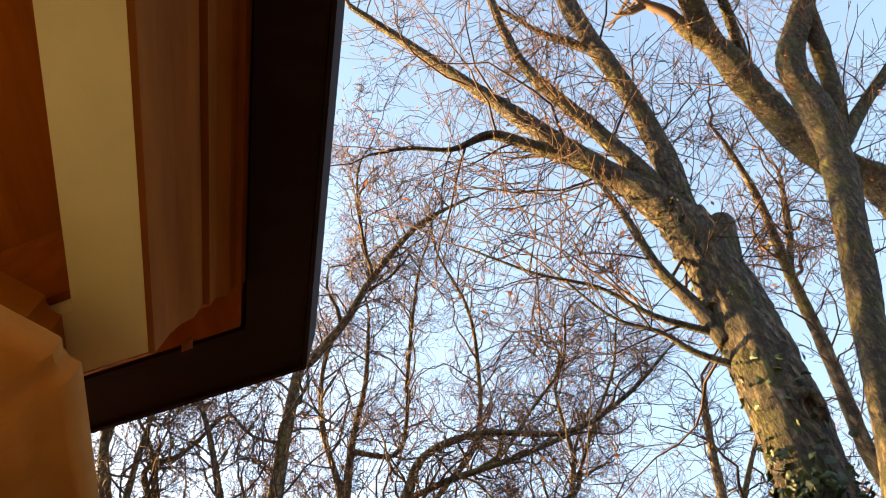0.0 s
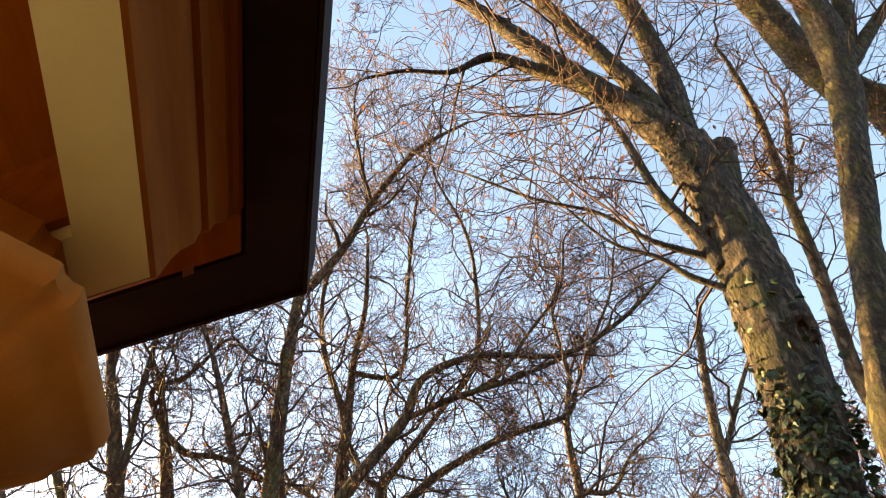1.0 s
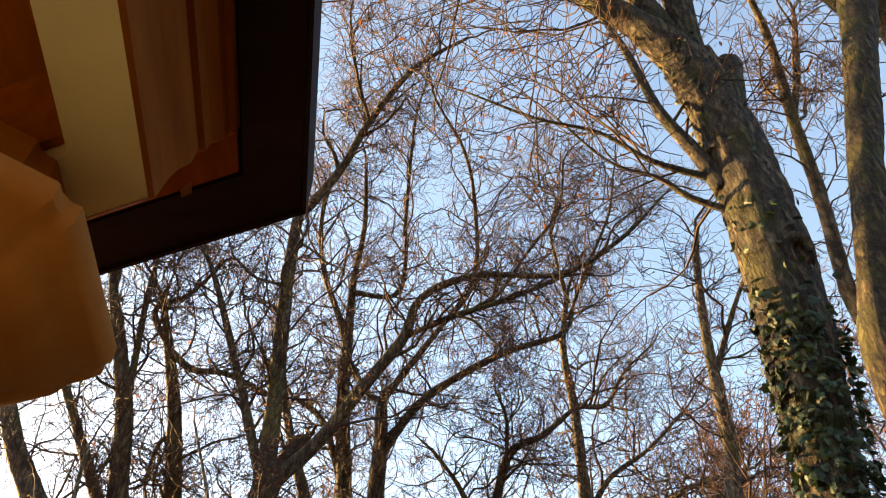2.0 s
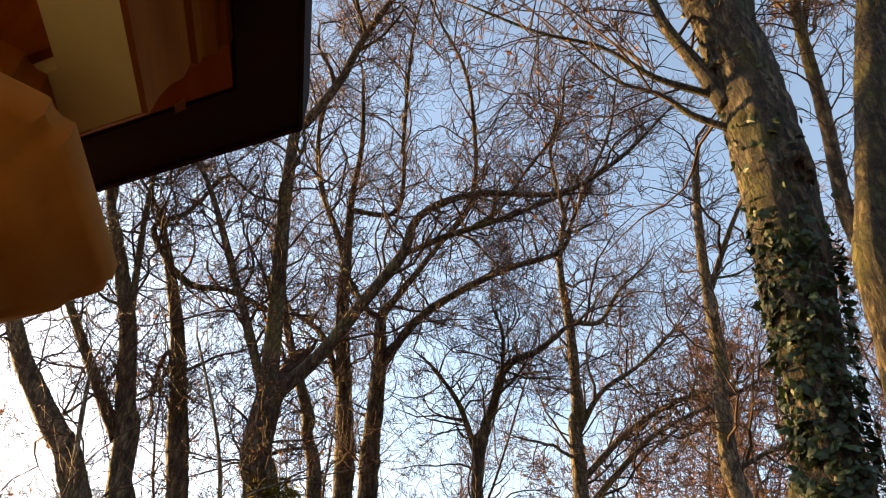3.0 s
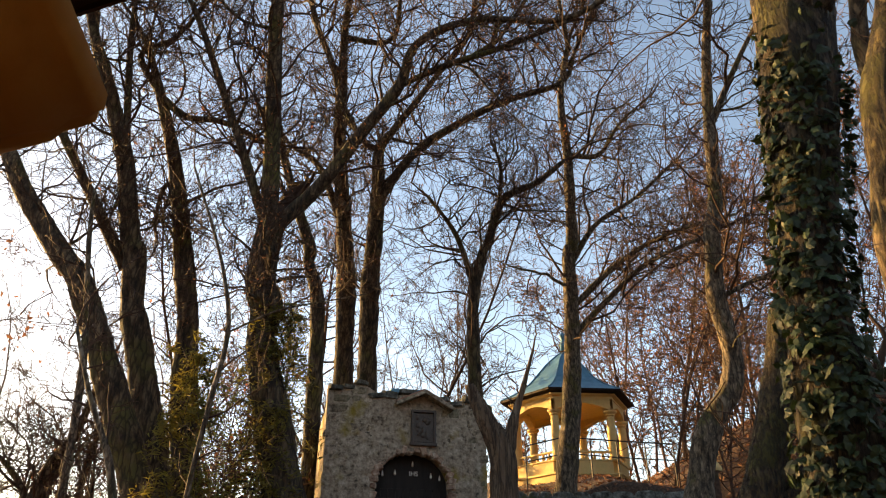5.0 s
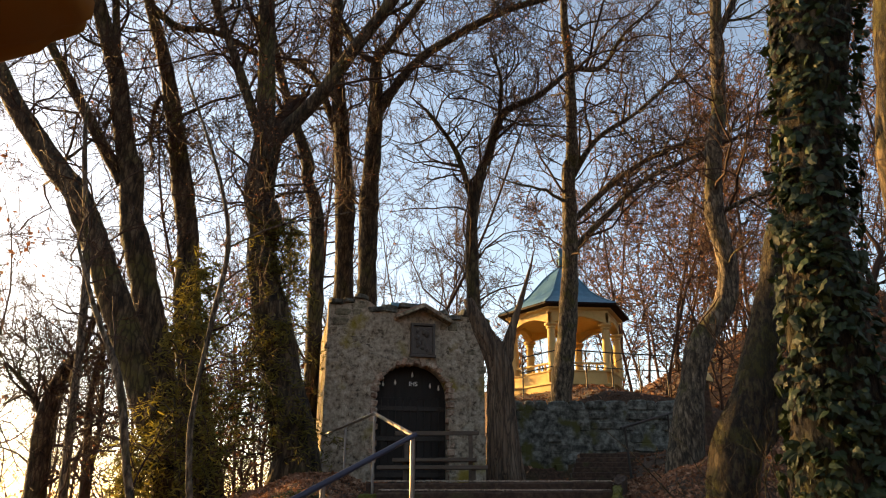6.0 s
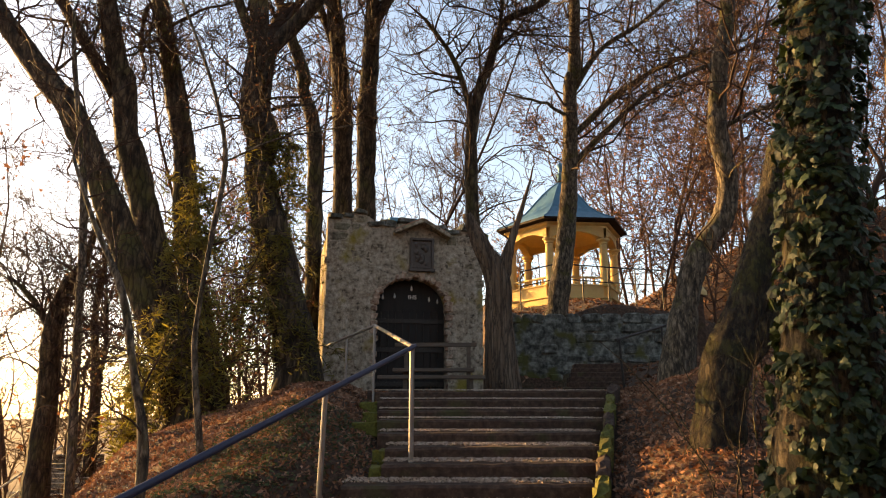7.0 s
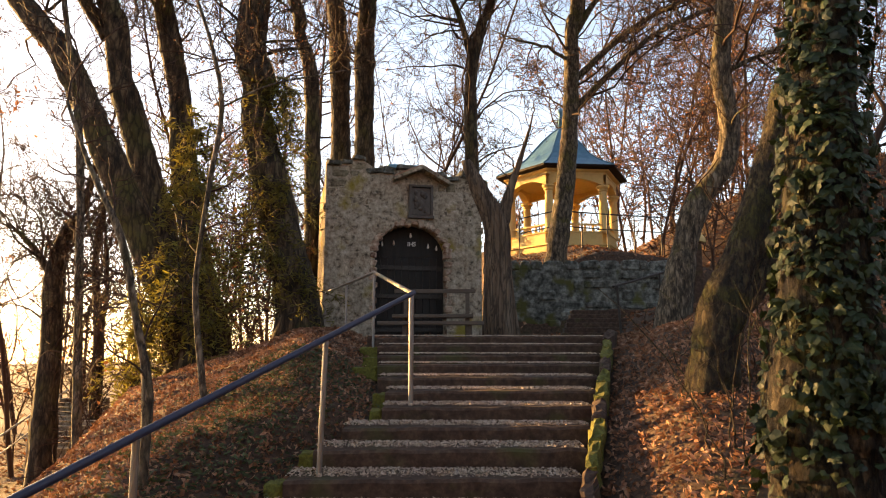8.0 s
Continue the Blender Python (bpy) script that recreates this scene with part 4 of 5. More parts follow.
def coping():
    rng, kinds = random.Random(9), stone_meshes(9)
    for k in kinds:
        k.materials.append(STONE_DARK)
    x = -1.62
    while x < 1.55:
        w = rng.uniform(0.16, 0.38)
        if not 0.0 < x + w / 2 < 0.62:
            ob = link("coping_stone", rng.choice(kinds), None, chapel)
            ob.location = (x + w / 2, 0.2, chapel_top(x + w / 2) + rng.uniform(-0.03, 0.03))
            ob.scale, ob.rotation_euler = (w * 1.05, 0.55, rng.uniform(0.10, 0.20)), (0, radians(rng.uniform(-9, 9)), 0)
        x += w


coping()


# ---- pavilions ----
def hexagon(profile, turn, closed=True, centre=(0, 0)):
    """A six-sided moulding: profile rows of (corner radius, z)."""
    bm = bmesh.new()
    rings = [[bm.verts.new((centre[0] + r * math.cos(radians(turn + 60 * k)), centre[1] + r * math.sin(radians(turn + 60 * k)), z)) for k in range(6)] for r, z in profile]
    pairs = list(zip(rings, rings[1:])) + ([(rings[-1], rings[0])] if closed else [])
    for a, b in pairs:
        for k in range(6):
            bm.faces.new((a[k], a[(k + 1) % 6], b[(k + 1) % 6], b[k]))
    if not closed:
        bm.faces.new(rings[-1])
        bm.faces.new(rings[0][::-1])
    bmesh.ops.recalc_face_normals(bm, faces=bm.faces)
    return bm


def far_pavilion():
    turn = 6.0
    p = thing("pavilion", "ochre six-sided garden pavilion with a blue-green copper roof", "pavilion", (4.72, 27.0, 5.30))
    for k in range(6):
        a = radians(turn + 60 * k)
        x, y = 2.05 * math.cos(a), 2.05 * math.sin(a)
        col = part("column", lathe([(0.20, 0.45), (0.20, 0.55), (0.16, 0.60), (0.165, 1.2), (0.14, 1.95), (0.14, 2.0)], 16, (x, y, 0)), OCHRE, p, smooth=True)
        part("capital", lathe([(0.15, 2.0), (0.19, 2.05), (0.17, 2.09), (0.25, 2.16), (0.25, 2.22)], 16, (x, y, 0)), OCHRE, col)
        # parapet and arch to the next column
        b = radians(turn + 60 * (k + 1))
        x2, y2 = 2.05 * math.cos(b), 2.05 * math.sin(b)
        mx, my, ang = (x + x2) / 2, (y + y2) / 2, math.degrees(math.atan2(y2 - y, x2 - x))
        if k != 1:
            part("parapet", one_box((mx, my, 0.22), (1.86, 0.22, 0.46), ang, 0.02), OCHRE, p)
            part("sill", one_box((mx, my, 0.47), (1.80, 0.30, 0.06), ang, 0.015), OCHRE, p)
            for j in range(5):
                q = -0.62 + 0.31 * j
                bx, by = mx + q * math.cos(radians(ang)), my + q * math.sin(radians(ang))
                part("baluster", lathe([(0.04, 0.50), (0.065, 0.58), (0.035, 0.70), (0.05, 0.74)], 8, (bx, by, 0)), OCHRE, p)
            part("handrail", one_box((mx, my, 0.77), (1.75, 0.14, 0.06), ang, 0.012), OCHRE, p)
        bm = bmesh.new()
        n = 12
        half = 1.02
        low = [(-half + 2 * half * i / n, 2.22 + 0.26 * math.sin(math.pi * i / n)) for i in range(n + 1)]
        for yy in (-0.13, 0.13):
            for (xa, za), (xb, zb) in zip(low, low[1:]):
                bm.faces.new([bm.verts.new(c) for c in ((xa, yy, za), (xb, yy, zb), (xb, yy, 2.62), (xa, yy, 2.62))])
        for (xa, za), (xb, zb) in zip(low, low[1:]):
            bm.faces.new([bm.verts.new(c) for c in ((xa, -0.13, za), (xb, -0.13, zb), (xb, 0.13, zb), (xa, 0.13, za))])
        bmesh.ops.remove_doubles(bm, verts=bm.verts, dist=0.0005)
        bmesh.ops.recalc_face_normals(bm, faces=bm.faces)
        bmesh.ops.transform(bm, matrix=pose(mx, my, 0, 0, 0, ang), verts=bm.verts)
        part("arch", bm, OCHRE, p)
    part("cornice", hexagon([(2.22, 2.62), (2.22, 2.70), (2.36, 2.74), (2.36, 2.80), (2.0, 2.80), (2.0, 2.62)], turn), OCHRE, p)
    part("eave_board", hexagon([(2.30, 2.81), (2.66, 2.84), (2.66, 2.92), (2.30, 2.92)], turn), DARK_WOOD, p, "dark eave edge")
    prof = [(2.64, 2.925), (2.25, 3.10), (1.85, 3.32), (1.45, 3.62), (1.1, 4.02), (0.75, 4.42), (0.42, 4.72), (0.2, 4.88), (0.1, 4.94)]
    roof = part("roof", hexagon(prof, turn, False), COPPER, p, "curved copper roof with standing ridges")
    for k in range(6):
        a = radians(turn + 60 * k)
        t = Tubes()
        t.add([((r + 0.01) * math.cos(a), (r + 0.01) * math.sin(a), z + 0.01) for r, z in prof], [0.025] * len(prof), 6)
        t.finish("ridge", COPPER, roof)
    part("finial", lathe([(0.12, 4.90), (0.12, 5.2), (0.20, 5.28), (0.10, 5.36), (0.08, 5.5), (0.15, 5.62), (0.15, 5.7), (0.03, 5.8), (0.015, 6.0)], 12), COPPER, p, "green copper finial", True)
    part("plinth", hexagon([(2.3, -1.3), (2.3, -0.04), (2.38, -0.03), (2.38, 0.03)], turn, False), OCHRE, p)
    part("ceiling", hexagon([(2.1, 2.64), (2.1, 2.66)], turn, False), OCHRE, p)
    return p


far_pavilion()


def near_pavilion():
    """The open pavilion whose eave hangs over the forecourt."""
    turn, cx, cy, big = 40.3, -2.29, -0.45, 2.50
    p = thing("pavilion", "open six-sided pavilion with cream beam, orange cornice and dark eave", "pavilion", (cx, cy, 0))
    c = 1 / 0.866

    def ins(d):
        return big - d * c
    part("eave_board", hexagon([(ins(0.0), 3.0), (ins(0.0), 3.05), (ins(0.10), 3.08), (ins(0.33), 3.08), (ins(0.33), 3.02), (ins(0.155), 3.02), (ins(0.145), 3.0)], turn), DARK_WOOD, p, "dark brown eave board")
    part("fascia", hexagon([(ins(-0.014), 2.985), (ins(-0.014), 3.13), (ins(0.02), 3.13), (ins(0.02), 3.051), (ins(-0.004), 3.051), (ins(-0.004), 2.985)], turn), DARK_WOOD, p)
    sh = (0.03, -0.13)
    prof = [(0.157, 3.016), (0.160, 2.972), (0.172, 2.965), (0.176, 2.93), (0.196, 2.90), (0.200, 2.86), (0.214, 2.855), (0.216, 2.80), (0.232, 2.76), (0.240, 2.72), (0.246, 2.655), (0.2557, 2.648), (0.2557, 3.016)]
    part("cornice", hexagon([(ins(d), z) for d, z in prof], turn, True, sh), ORANGE_WOOD, p, "stepped orange-stained cornice moulding")
    part("soffit_board", hexagon([(ins(0.158), 2.998), (ins(0.158), 3.018), (ins(0.42), 3.018), (ins(0.42), 2.998)], turn), ORANGE_WOOD, p)
    part("beam", hexagon([(ins(0.256), 2.65), (ins(0.256), 3.05), (ins(0.390), 3.05), (ins(0.390), 2.65)], turn, True, sh), CREAM, p, "cream-painted beam with chipped edges")
    part("ceiling", hexagon([(ins(0.393), 2.99), (ins(0.393), 3.01)], turn, False, sh), ORANGE_WOOD, p, "orange-stained boarded ceiling")
    part("inner_trim", hexagon([(ins(0.392), 2.70), (ins(0.392), 2.985), (ins(0.44), 2.985), (ins(0.41), 2.70)], turn, True, sh), ORANGE_WOOD, p)
    part("roof", hexagon([(big, 3.135), (2.0, 3.35), (1.4, 3.75), (0.8, 4.25), (0.3, 4.6), (0.1, 4.7)], turn, False), COPPER, p, "curved copper roof")
    for k in range(6):
        a = radians(turn + 60 * k)
        r = 1.81
        x, y = r * math.cos(a) - 0.06, r * math.sin(a) + 0.10
        col = part("column", lathe([(0.36, 0.0), (0.36, 0.12), (0.30, 0.2), (0.25, 0.3), (0.21, 2.24)], 24, (x, y, 0)), CREAM, p, "round cream-painted column", True)
        cap = [(0.21, 2.24), (0.25, 2.25), (0.262, 2.28), (0.30, 2.31), (0.355, 2.345), (0.375, 2.385), (0.40, 2.40), (0.418, 2.42), (0.418, 2.455), (0.408, 2.465), (0.28, 2.475), (0.27, 2.65)]
        bm = hexagon(cap, turn, False, (x, y))
        bmesh.ops.bevel(bm, geom=[e for e in bm.edges if abs(e.verts[0].co.z - e.verts[1].co.z) > 1e-4], offset=0.028, segments=3, affect="EDGES")
        moulding = part("capital", bm, UMBER, col, "six-sided moulded umber capital", True)
        moulding.data.set_sharp_from_angle(angle=radians(38))
    part("floor_slab", hexagon([(2.3, -0.2), (2.3, 0.03)], turn, False), STONE, p)
    v = leaf_cloud([(0, 0, 0)], 0.03, np.random.default_rng(3))
    me = bpy.data.meshes.new("leaf")
    me.from_pydata(v[0], [], v[1])
    lf = tagged(link("fallen_leaf", me, DRY_LEAF), "dry orange leaf caught under the eave", "leaf")
    lf.location = (-0.665, 1.10, 2.992)


near_pavilion()


# ---- steps ----
stairs = thing("steps", "worn mossy sandstone steps strewn with dry leaves", "steps", kind="structure")
rng = random.Random(2)
for i, (xl, xr, y, z) in enumerate(STEPS):
    y_back = STEPS[i - 1][2] + 0.10 if i else 11.3
    bm = bmesh.new()
    n = 14
    for j in range(n + 1):
        x = xl + (xr - xl) * j / n
        dy, dz = rng.uniform(-0.012, 0.012), rng.uniform(-0.008, 0.008) + 0.012 * (2 * j / n - 1)
        for yy, zz in ((y + dy, z - 0.30), (y + dy + 0.004, z + dz - 0.025), (y + dy + 0.028, z + dz), (y_back, z + dz * 0.5 - 0.005), (y_back, z - 0.30)):
            bm.verts.new((x, yy, zz))
    bm.verts.ensure_lookup_table()
    for j in range(n):
        for k in range(4):
            a = j * 5 + k
            bm.faces.new([bm.verts[q] for q in (a, a + 5, a + 6, a + 1)])
    bm.faces.new([bm.verts[q] for q in range(5)])
    bm.faces.new([bm.verts[n * 5 + q] for q in (4, 3, 2, 1, 0)])
    bmesh.ops.recalc_face_normals(bm, faces=bm.faces)
    part("step", bm, STEP, stairs)

kerb = thing("kerb", "mossy stone kerb along the steps", "kerb", kind="structure")
for i in range(len(STEPS) - 1):
    (_, xa, ya, za), (_, xb, yb, zb) = STEPS[i], STEPS[i + 1]
    mid, d = Vector(((xa + xb) / 2 + 0.07, (ya + yb) / 2, (za + zb) / 2 - 0.02)), Vector((xa - xb, ya - yb, za - zb))
    m = Matrix.Translation(mid) @ d.to_track_quat("Y", "Z").to_matrix().to_4x4()
    bm = one_box((0, 0, 0), (0.11 + rng.uniform(-0.02, 0.02), d.length * 0.97, 0.24), bevel=0.035)
    bmesh.ops.subdivide_edges(bm, edges=[e for e in bm.edges if e.calc_length() > 0.2], cuts=3)
    for v in bm.verts:
        v.co += Vector((rng.uniform(-0.022, 0.022), 0, rng.uniform(-0.025, 0.025)))
    bmesh.ops.transform(bm, matrix=m, verts=bm.verts)
    part("kerb_stone", bm, MOSS if i % 3 else STEP, kerb)

# mossy end stones at the open side of the steps
def end_stone(x, y, z, sx, sy, sz, seed):
    bm = bmesh.new()
    bmesh.ops.create_cube(bm, size=1)
    bmesh.ops.bevel(bm, geom=list(bm.edges), offset=0.18, segments=2, affect="EDGES", profile=0.6)
    bmesh.ops.subdivide_edges(bm, edges=list(bm.edges), cuts=2, use_grid_fill=True)
    for v in bm.verts:
        k = 1 + 0.30 * noise.noise(v.co * 2.3 + Vector((seed, 0, 0))) + 0.16 * noise.noise(v.co * 7)
        v.co = Vector((x + v.co.x * sx * k, y + v.co.y * sy * k, z + v.co.z * sz * k))
    tagged(part("end_stone", bm, MOSS, None, "", True), "moss-covered stone at the end of a step", "stone", "mossy end stones")


for k, (i, w) in enumerate(((1, 0.30), (2, 0.26), (3, 0.42), (5, 0.18), (6, 0.16), (8, 0.16), (9, 0.20))):
    xl, xr, y, z = STEPS[i]
    end_stone(xl - 0.36 * w, y + 0.13, z - 0.12, w * 0.85, 0.22, 0.17, k)


# ---- railings ----
rail_l, rail_m, rail_t, rail_r = (-2.36, 14.0, 2.68), (-1.69, 12.2, 2.69), (-1.06, 10.7, 2.74), (-0.32, 7.2, 2.15)
railing = thing("railing", "galvanised tube railing beside the landing", "railing", group="tube railings")
for a, b in ((rail_l, rail_m), (rail_m, rail_t), (rail_t, rail_r)):
    part("top_rail", bar(bmesh.new(), a, b, 0.024), STEEL, railing)
for x, y, z in (rail_l, rail_m, rail_t):
    part("post", bar(bmesh.new(), (x, y, float(height(x, y)) - 0.1), (x, y, z), 0.021), STEEL, railing)
part("post", bar(bmesh.new(), (-0.325, 7.2, 0.95), (-0.325, 7.2, 2.14), 0.026), STEEL, railing, "bare steel post")
for q in (rail_l, rail_t):
    bm = bmesh.new()
    bmesh.ops.create_uvsphere(bm, u_segments=10, v_segments=8, radius=0.027, matrix=Matrix.Translation(q))
    part("joint", bm, STEEL, railing, "", True)

blue_a, blue_b = Vector((-0.30, 7.25, 2.16)), Vector((-2.36, 2.9, 0.66))
blue_rail = thing("handrail", "long blue-grey painted tube handrail on steel posts", "handrail")
part("tube", bar(bmesh.new(), blue_a, blue_b, 0.026, 14), BLUE_RAIL, blue_rail)
for s in (0.325, 0.714):
    q = blue_a.lerp(blue_b, s)
    lean = 0.04 if s < 0.5 else 0.0
    part("post", bar(bmesh.new(), (q.x - lean, q.y, float(height(q.x, q.y)) - 0.15), (q.x, q.y, q.z - 0.02), 0.023), STEEL, blue_rail, "bare steel post")

side_rail = thing("railing", "thin dark tube railing beside the upper steps", "railing", group="tube railings")
for a, b, r in (((3.18, 13.0, 2.72), (4.84, 15.0, 3.23), 0.025), ((3.31, 13.0, 1.6), (3.25, 13.0, 2.73), 0.022), ((4.55, 14.6, 2.2), (4.55, 14.6, 3.13), 0.02)):
    part("tube", bar(bmesh.new(), a, b, r), IRON, side_rail)

fence = thing("fence", "low iron tube fence before the pavilion", "fence")
fz = [(2.55, 23.0, 5.85), (3.7, 22.4, 6.02), (5.3, 22.2, 5.86), (7.1, 22.4, 5.80)]
for a, b in zip(fz, fz[1:]):
    part("top_rail", bar(bmesh.new(), a, b, 0.022, 8), IRON, fence)
    part("lower_rail", bar(bmesh.new(), (a[0], a[1], a[2] - 0.5), (b[0], b[1], b[2] - 0.5), 0.018, 8), IRON, fence)
for a in fz + [(4.5, 22.3, 5.93), (6.2, 22.3, 5.82)]:
    part("post", bar(bmesh.new(), (a[0], a[1], float(height(a[0], a[1])) - 0.1), a, 0.022, 8), IRON, fence)

upper = thing("upper_steps", "dark worn steps climbing beside the retaining wall", "steps", kind="structure")
for k in range(7):
    part("step", one_box((3.9 + 0.12 * k, 13.3 + 0.42 * k, 1.62 + 0.11 * k), (3.4, 0.46, 0.30), -4, 0.02), STEP, upper)

# ---- retaining wall ----
terrace = thing("retaining_wall", "mossy grey rubble retaining wall below the pavilion", "wall", (3.85, 18.0, 1.55), -2.0, kind="structure")
core = part("wall_core", one_box((0, 0.35, 1.05), (4.9, 0.6, 2.3), bevel=0.05), STONE_DARK, terrace)
rubble(core, -2.4, 2.4, 0.05, 2.15, STONE_DARK, 8, course=0.25, depth=0.22, proud=0.05, y=0.06)


# ---- bench ----
bench = thing("bench", "dark weathered wooden bench and table by the chapel door", "bench", (-0.1, 12.0, 1.72), -3.0)
for y, z, x0, x1, h, w in ((0.10, 0.84, -0.75, 0.66, 0.07, 0.05), (-0.05, 0.40, -0.75, 0.62, 0.06, 0.34), (-0.45, 0.27, -0.95, 0.80, 0.06, 0.24)):
    part("plank", one_box(((x0 + x1) / 2, y, z), (x1 - x0, w, h), bevel=0.012), BENCH_WOOD, bench)
for x in (-0.55, 0.52):
    part("leg", one_box((x, 0.12, 0.42), (0.07, 0.06, 0.86), bevel=0.01), BENCH_WOOD, bench)
    part("leg", one_box((x, -0.05, 0.18), (0.07, 0.10, 0.38), bevel=0.01), BENCH_WOOD, bench)
    part("leg", one_box((x + 0.05, -0.45, 0.12), (0.07, 0.10, 0.26), bevel=0.01), BENCH_WOOD, bench)

# ---- wayside pillar with a small cross ----
shrine = thing("wayside_pillar", "dark stone wayside pillar topped by a gilt cross", "pillar", (4.62, 12.6, 2.0))
part("shaft", one_box((0, 0, 0.75), (0.15, 0.15, 1.5), bevel=0.02), STEP, shrine, "dark weathered stone shaft")
part("cap", lathe([(0.18, 1.5), (0.18, 1.56), (0.10, 1.68), (0.04, 1.8)], 4, (0, 0, 0)), OCHRE, shrine)
bm = one_box((0, 0, 1.93), (0.05, 0.05, 0.30), bevel=0.01)
part("cross", box(bm, (0, 0, 1.97), (0.18, 0.05, 0.05), bevel=0.01), OCHRE, shrine)

# ---- lower steps on the slope ----
lower = thing("lower_steps", "grey steps descending the slope among the trees", "steps", kind="structure")
for k in range(11):
    part("step", one_box((-8.85 - 0.14 * k, 17.0 + 0.34 * k, -1.59 + 0.09 * k), (1.25, 0.37, 1.66), 8, 0.015), STONE, lower)
low_rail = thing("railing", "thin steel railing along the lower steps", "railing", group="tube railings")
low_a, low_b = Vector((-10.0, 15.5, -0.63)), Vector((-11.1, 21.0, 0.33))
for drop, r in ((0.0, 0.024), (0.42, 0.018)):
    part("tube", bar(bmesh.new(), low_a - Vector((0, 0, drop)), low_b - Vector((0, 0, drop)), r, 8), STEEL, low_rail)
for s in (0.1, 0.5, 0.9):
    q = low_a.lerp(low_b, s)
    part("post", bar(bmesh.new(), (q.x, q.y, float(height(q.x, q.y)) - 0.1), q, 0.02, 8), STEEL, low_rail)


# ---- evergreen, ivy and litter ----
def yew(name, label, centre, spread, count, seed, size=0.07):
    rng = np.random.default_rng(seed)
    base = thing(name, label, "shrub", (centre[0], centre[1], float(height(centre[0], centre[1]))))
    t, pts = Tubes(), []
    for _ in range(count):
        h = rng.uniform(0.1, 1.0)
        a = rng.uniform(0, 2 * math.pi)
        reach = (0.35 + 0.65 * (1 - h)) * rng.uniform(0.5, 1.0)
        start = np.array([rng.normal(0, 0.12 * spread[0]), rng.normal(0, 0.12 * spread[1]), h * spread[2]])
        end = start + np.array([math.cos(a) * spread[0] * reach, math.sin(a) * spread[1] * reach, spread[2] * rng.uniform(-0.12, 0.10)])
        s = np.linspace(0, 1, 7)[:, None]
        line = start + (end - start) * s + np.array([0, 0, 0.25]) * np.sin(s * math.pi) - np.array([0, 0, 0.30]) * s ** 2
        t.add(line, np.linspace(0.018, 0.004, 7), 3, cap=False)
        for q in np.linspace(0.25, 1, 22):
            p = start + (end - start) * q + np.array([0, 0, 0.25 * math.sin(q * math.pi) - 0.30 * q * q])
            for _ in range(3):
                pts.append(p + rng.normal(0, 0.07, 3) * np.array([1, 1, 0.8]))
    t.finish("stem", BARK, base)
    v, f = leaf_cloud(pts, size, rng, flat=True, spread=0.6, wide=0.2)
    mesh_part("needles", v, f, YEW, base, "dull green needle sprays", smooth=False)


yew("yew", "ragged dark green yew beside the chapel", (-3.3, 13.1), (1.5, 1.0, 5.0), 105, 1, 0.07)
yew("yew", "ragged dark green yew among the trunks", (-4.55, 12.3), (1.5, 1.0, 4.4), 88, 2, 0.07)
yew("yew", "low dark green yew on the slope", (-5.3, 12.4), (1.1, 0.8, 2.0), 34, 3, 0.07)


def ivy_leaf_mesh(seed):
    r = random.Random(seed)
    out = [(0, -0.40), (0.30, -0.52), (0.62, -0.22), (0.46, 0.04), (0.46, 0.34), (0.22, 0.44), (0, 0.80), (-0.22, 0.44), (-0.46, 0.34), (-0.46, 0.04), (-0.62, -0.22), (-0.30, -0.52)]
    bm = bmesh.new()
    mid = bm.verts.new((0, 0, 0.10))
    ring = [bm.verts.new((x * r.uniform(0.9, 1.1), y * r.uniform(0.9, 1.1), -0.14 * abs(x) + r.uniform(-0.05, 0.05))) for x, y in out]
    for a, b in zip(ring, ring[1:] + ring[:1]):
        bm.faces.new((mid, a, b))
    me = bpy.data.meshes.new("ivy_leaf")
    bm.to_mesh(me)
    bm.free()
    me.materials.append(IVY)
    return me


def trunk_ivy(parent, limbs, count, low, high, seed, size, face, loose=0.05):
    """Ivy leaves on the side of a trunk towards the direction face (degrees), some hanging off it; the lowest are pieces of their own."""
    path = smooth_path(limbs[0], 5)
    r = random.Random(seed)
    kinds = [ivy_leaf_mesh(seed + k) for k in range(5)]
    shapes = [[v.co.copy() for v in k.vertices] for k in kinds]
    polys = [[tuple(p.vertices) for p in k.polygons] for k in kinds]
    origin = parent.matrix_world.translation
    verts, faces, single = [], [], 0
    for _ in range(count):
        z = low + (high - low) * r.random() ** 1.35
        i = int(np.clip(np.searchsorted(path[:, 2], z), 1, len(path) - 1))
        q = path[i - 1] + (path[i] - path[i - 1]) * np.clip((z - path[i - 1][2]) / max(1e-3, path[i][2] - path[i - 1][2]), 0, 1)
        a = radians(face + r.gauss(0, 62))
        out = Vector((math.cos(a), math.sin(a), 0))
        at = Vector((q[0], q[1], z)) + out * (q[3] * 1.09 + 0.008 + abs(r.gauss(0, loose)))
        turn = out.to_track_quat("Z", "Y").to_matrix().to_4x4() @ Euler((r.gauss(0.45, 0.5), r.gauss(0, 0.6), math.pi + r.gauss(0, 0.7))).to_matrix().to_4x4()
        m = Matrix.Translation(at - origin) @ turn @ Matrix.Scale(size * r.uniform(0.55, 1.25), 4)
        k = r.randrange(5)
        if single < 140 and z < low + 0.62 * (high - low) and r.random() < 0.6:
            ob = link("ivy_leaf", kinds[k], None, parent)
            ob.matrix_basis = m
            single += 1
        else:
            b = len(verts)
            verts.extend((m @ v)[:] for v in shapes[k])
            faces.extend(tuple(b + j for j in p) for p in polys[k])
    if verts:
        tagged(mesh_part("ivy", verts, faces, IVY, parent, "dark green climbing ivy", smooth=False), kind="stuff")


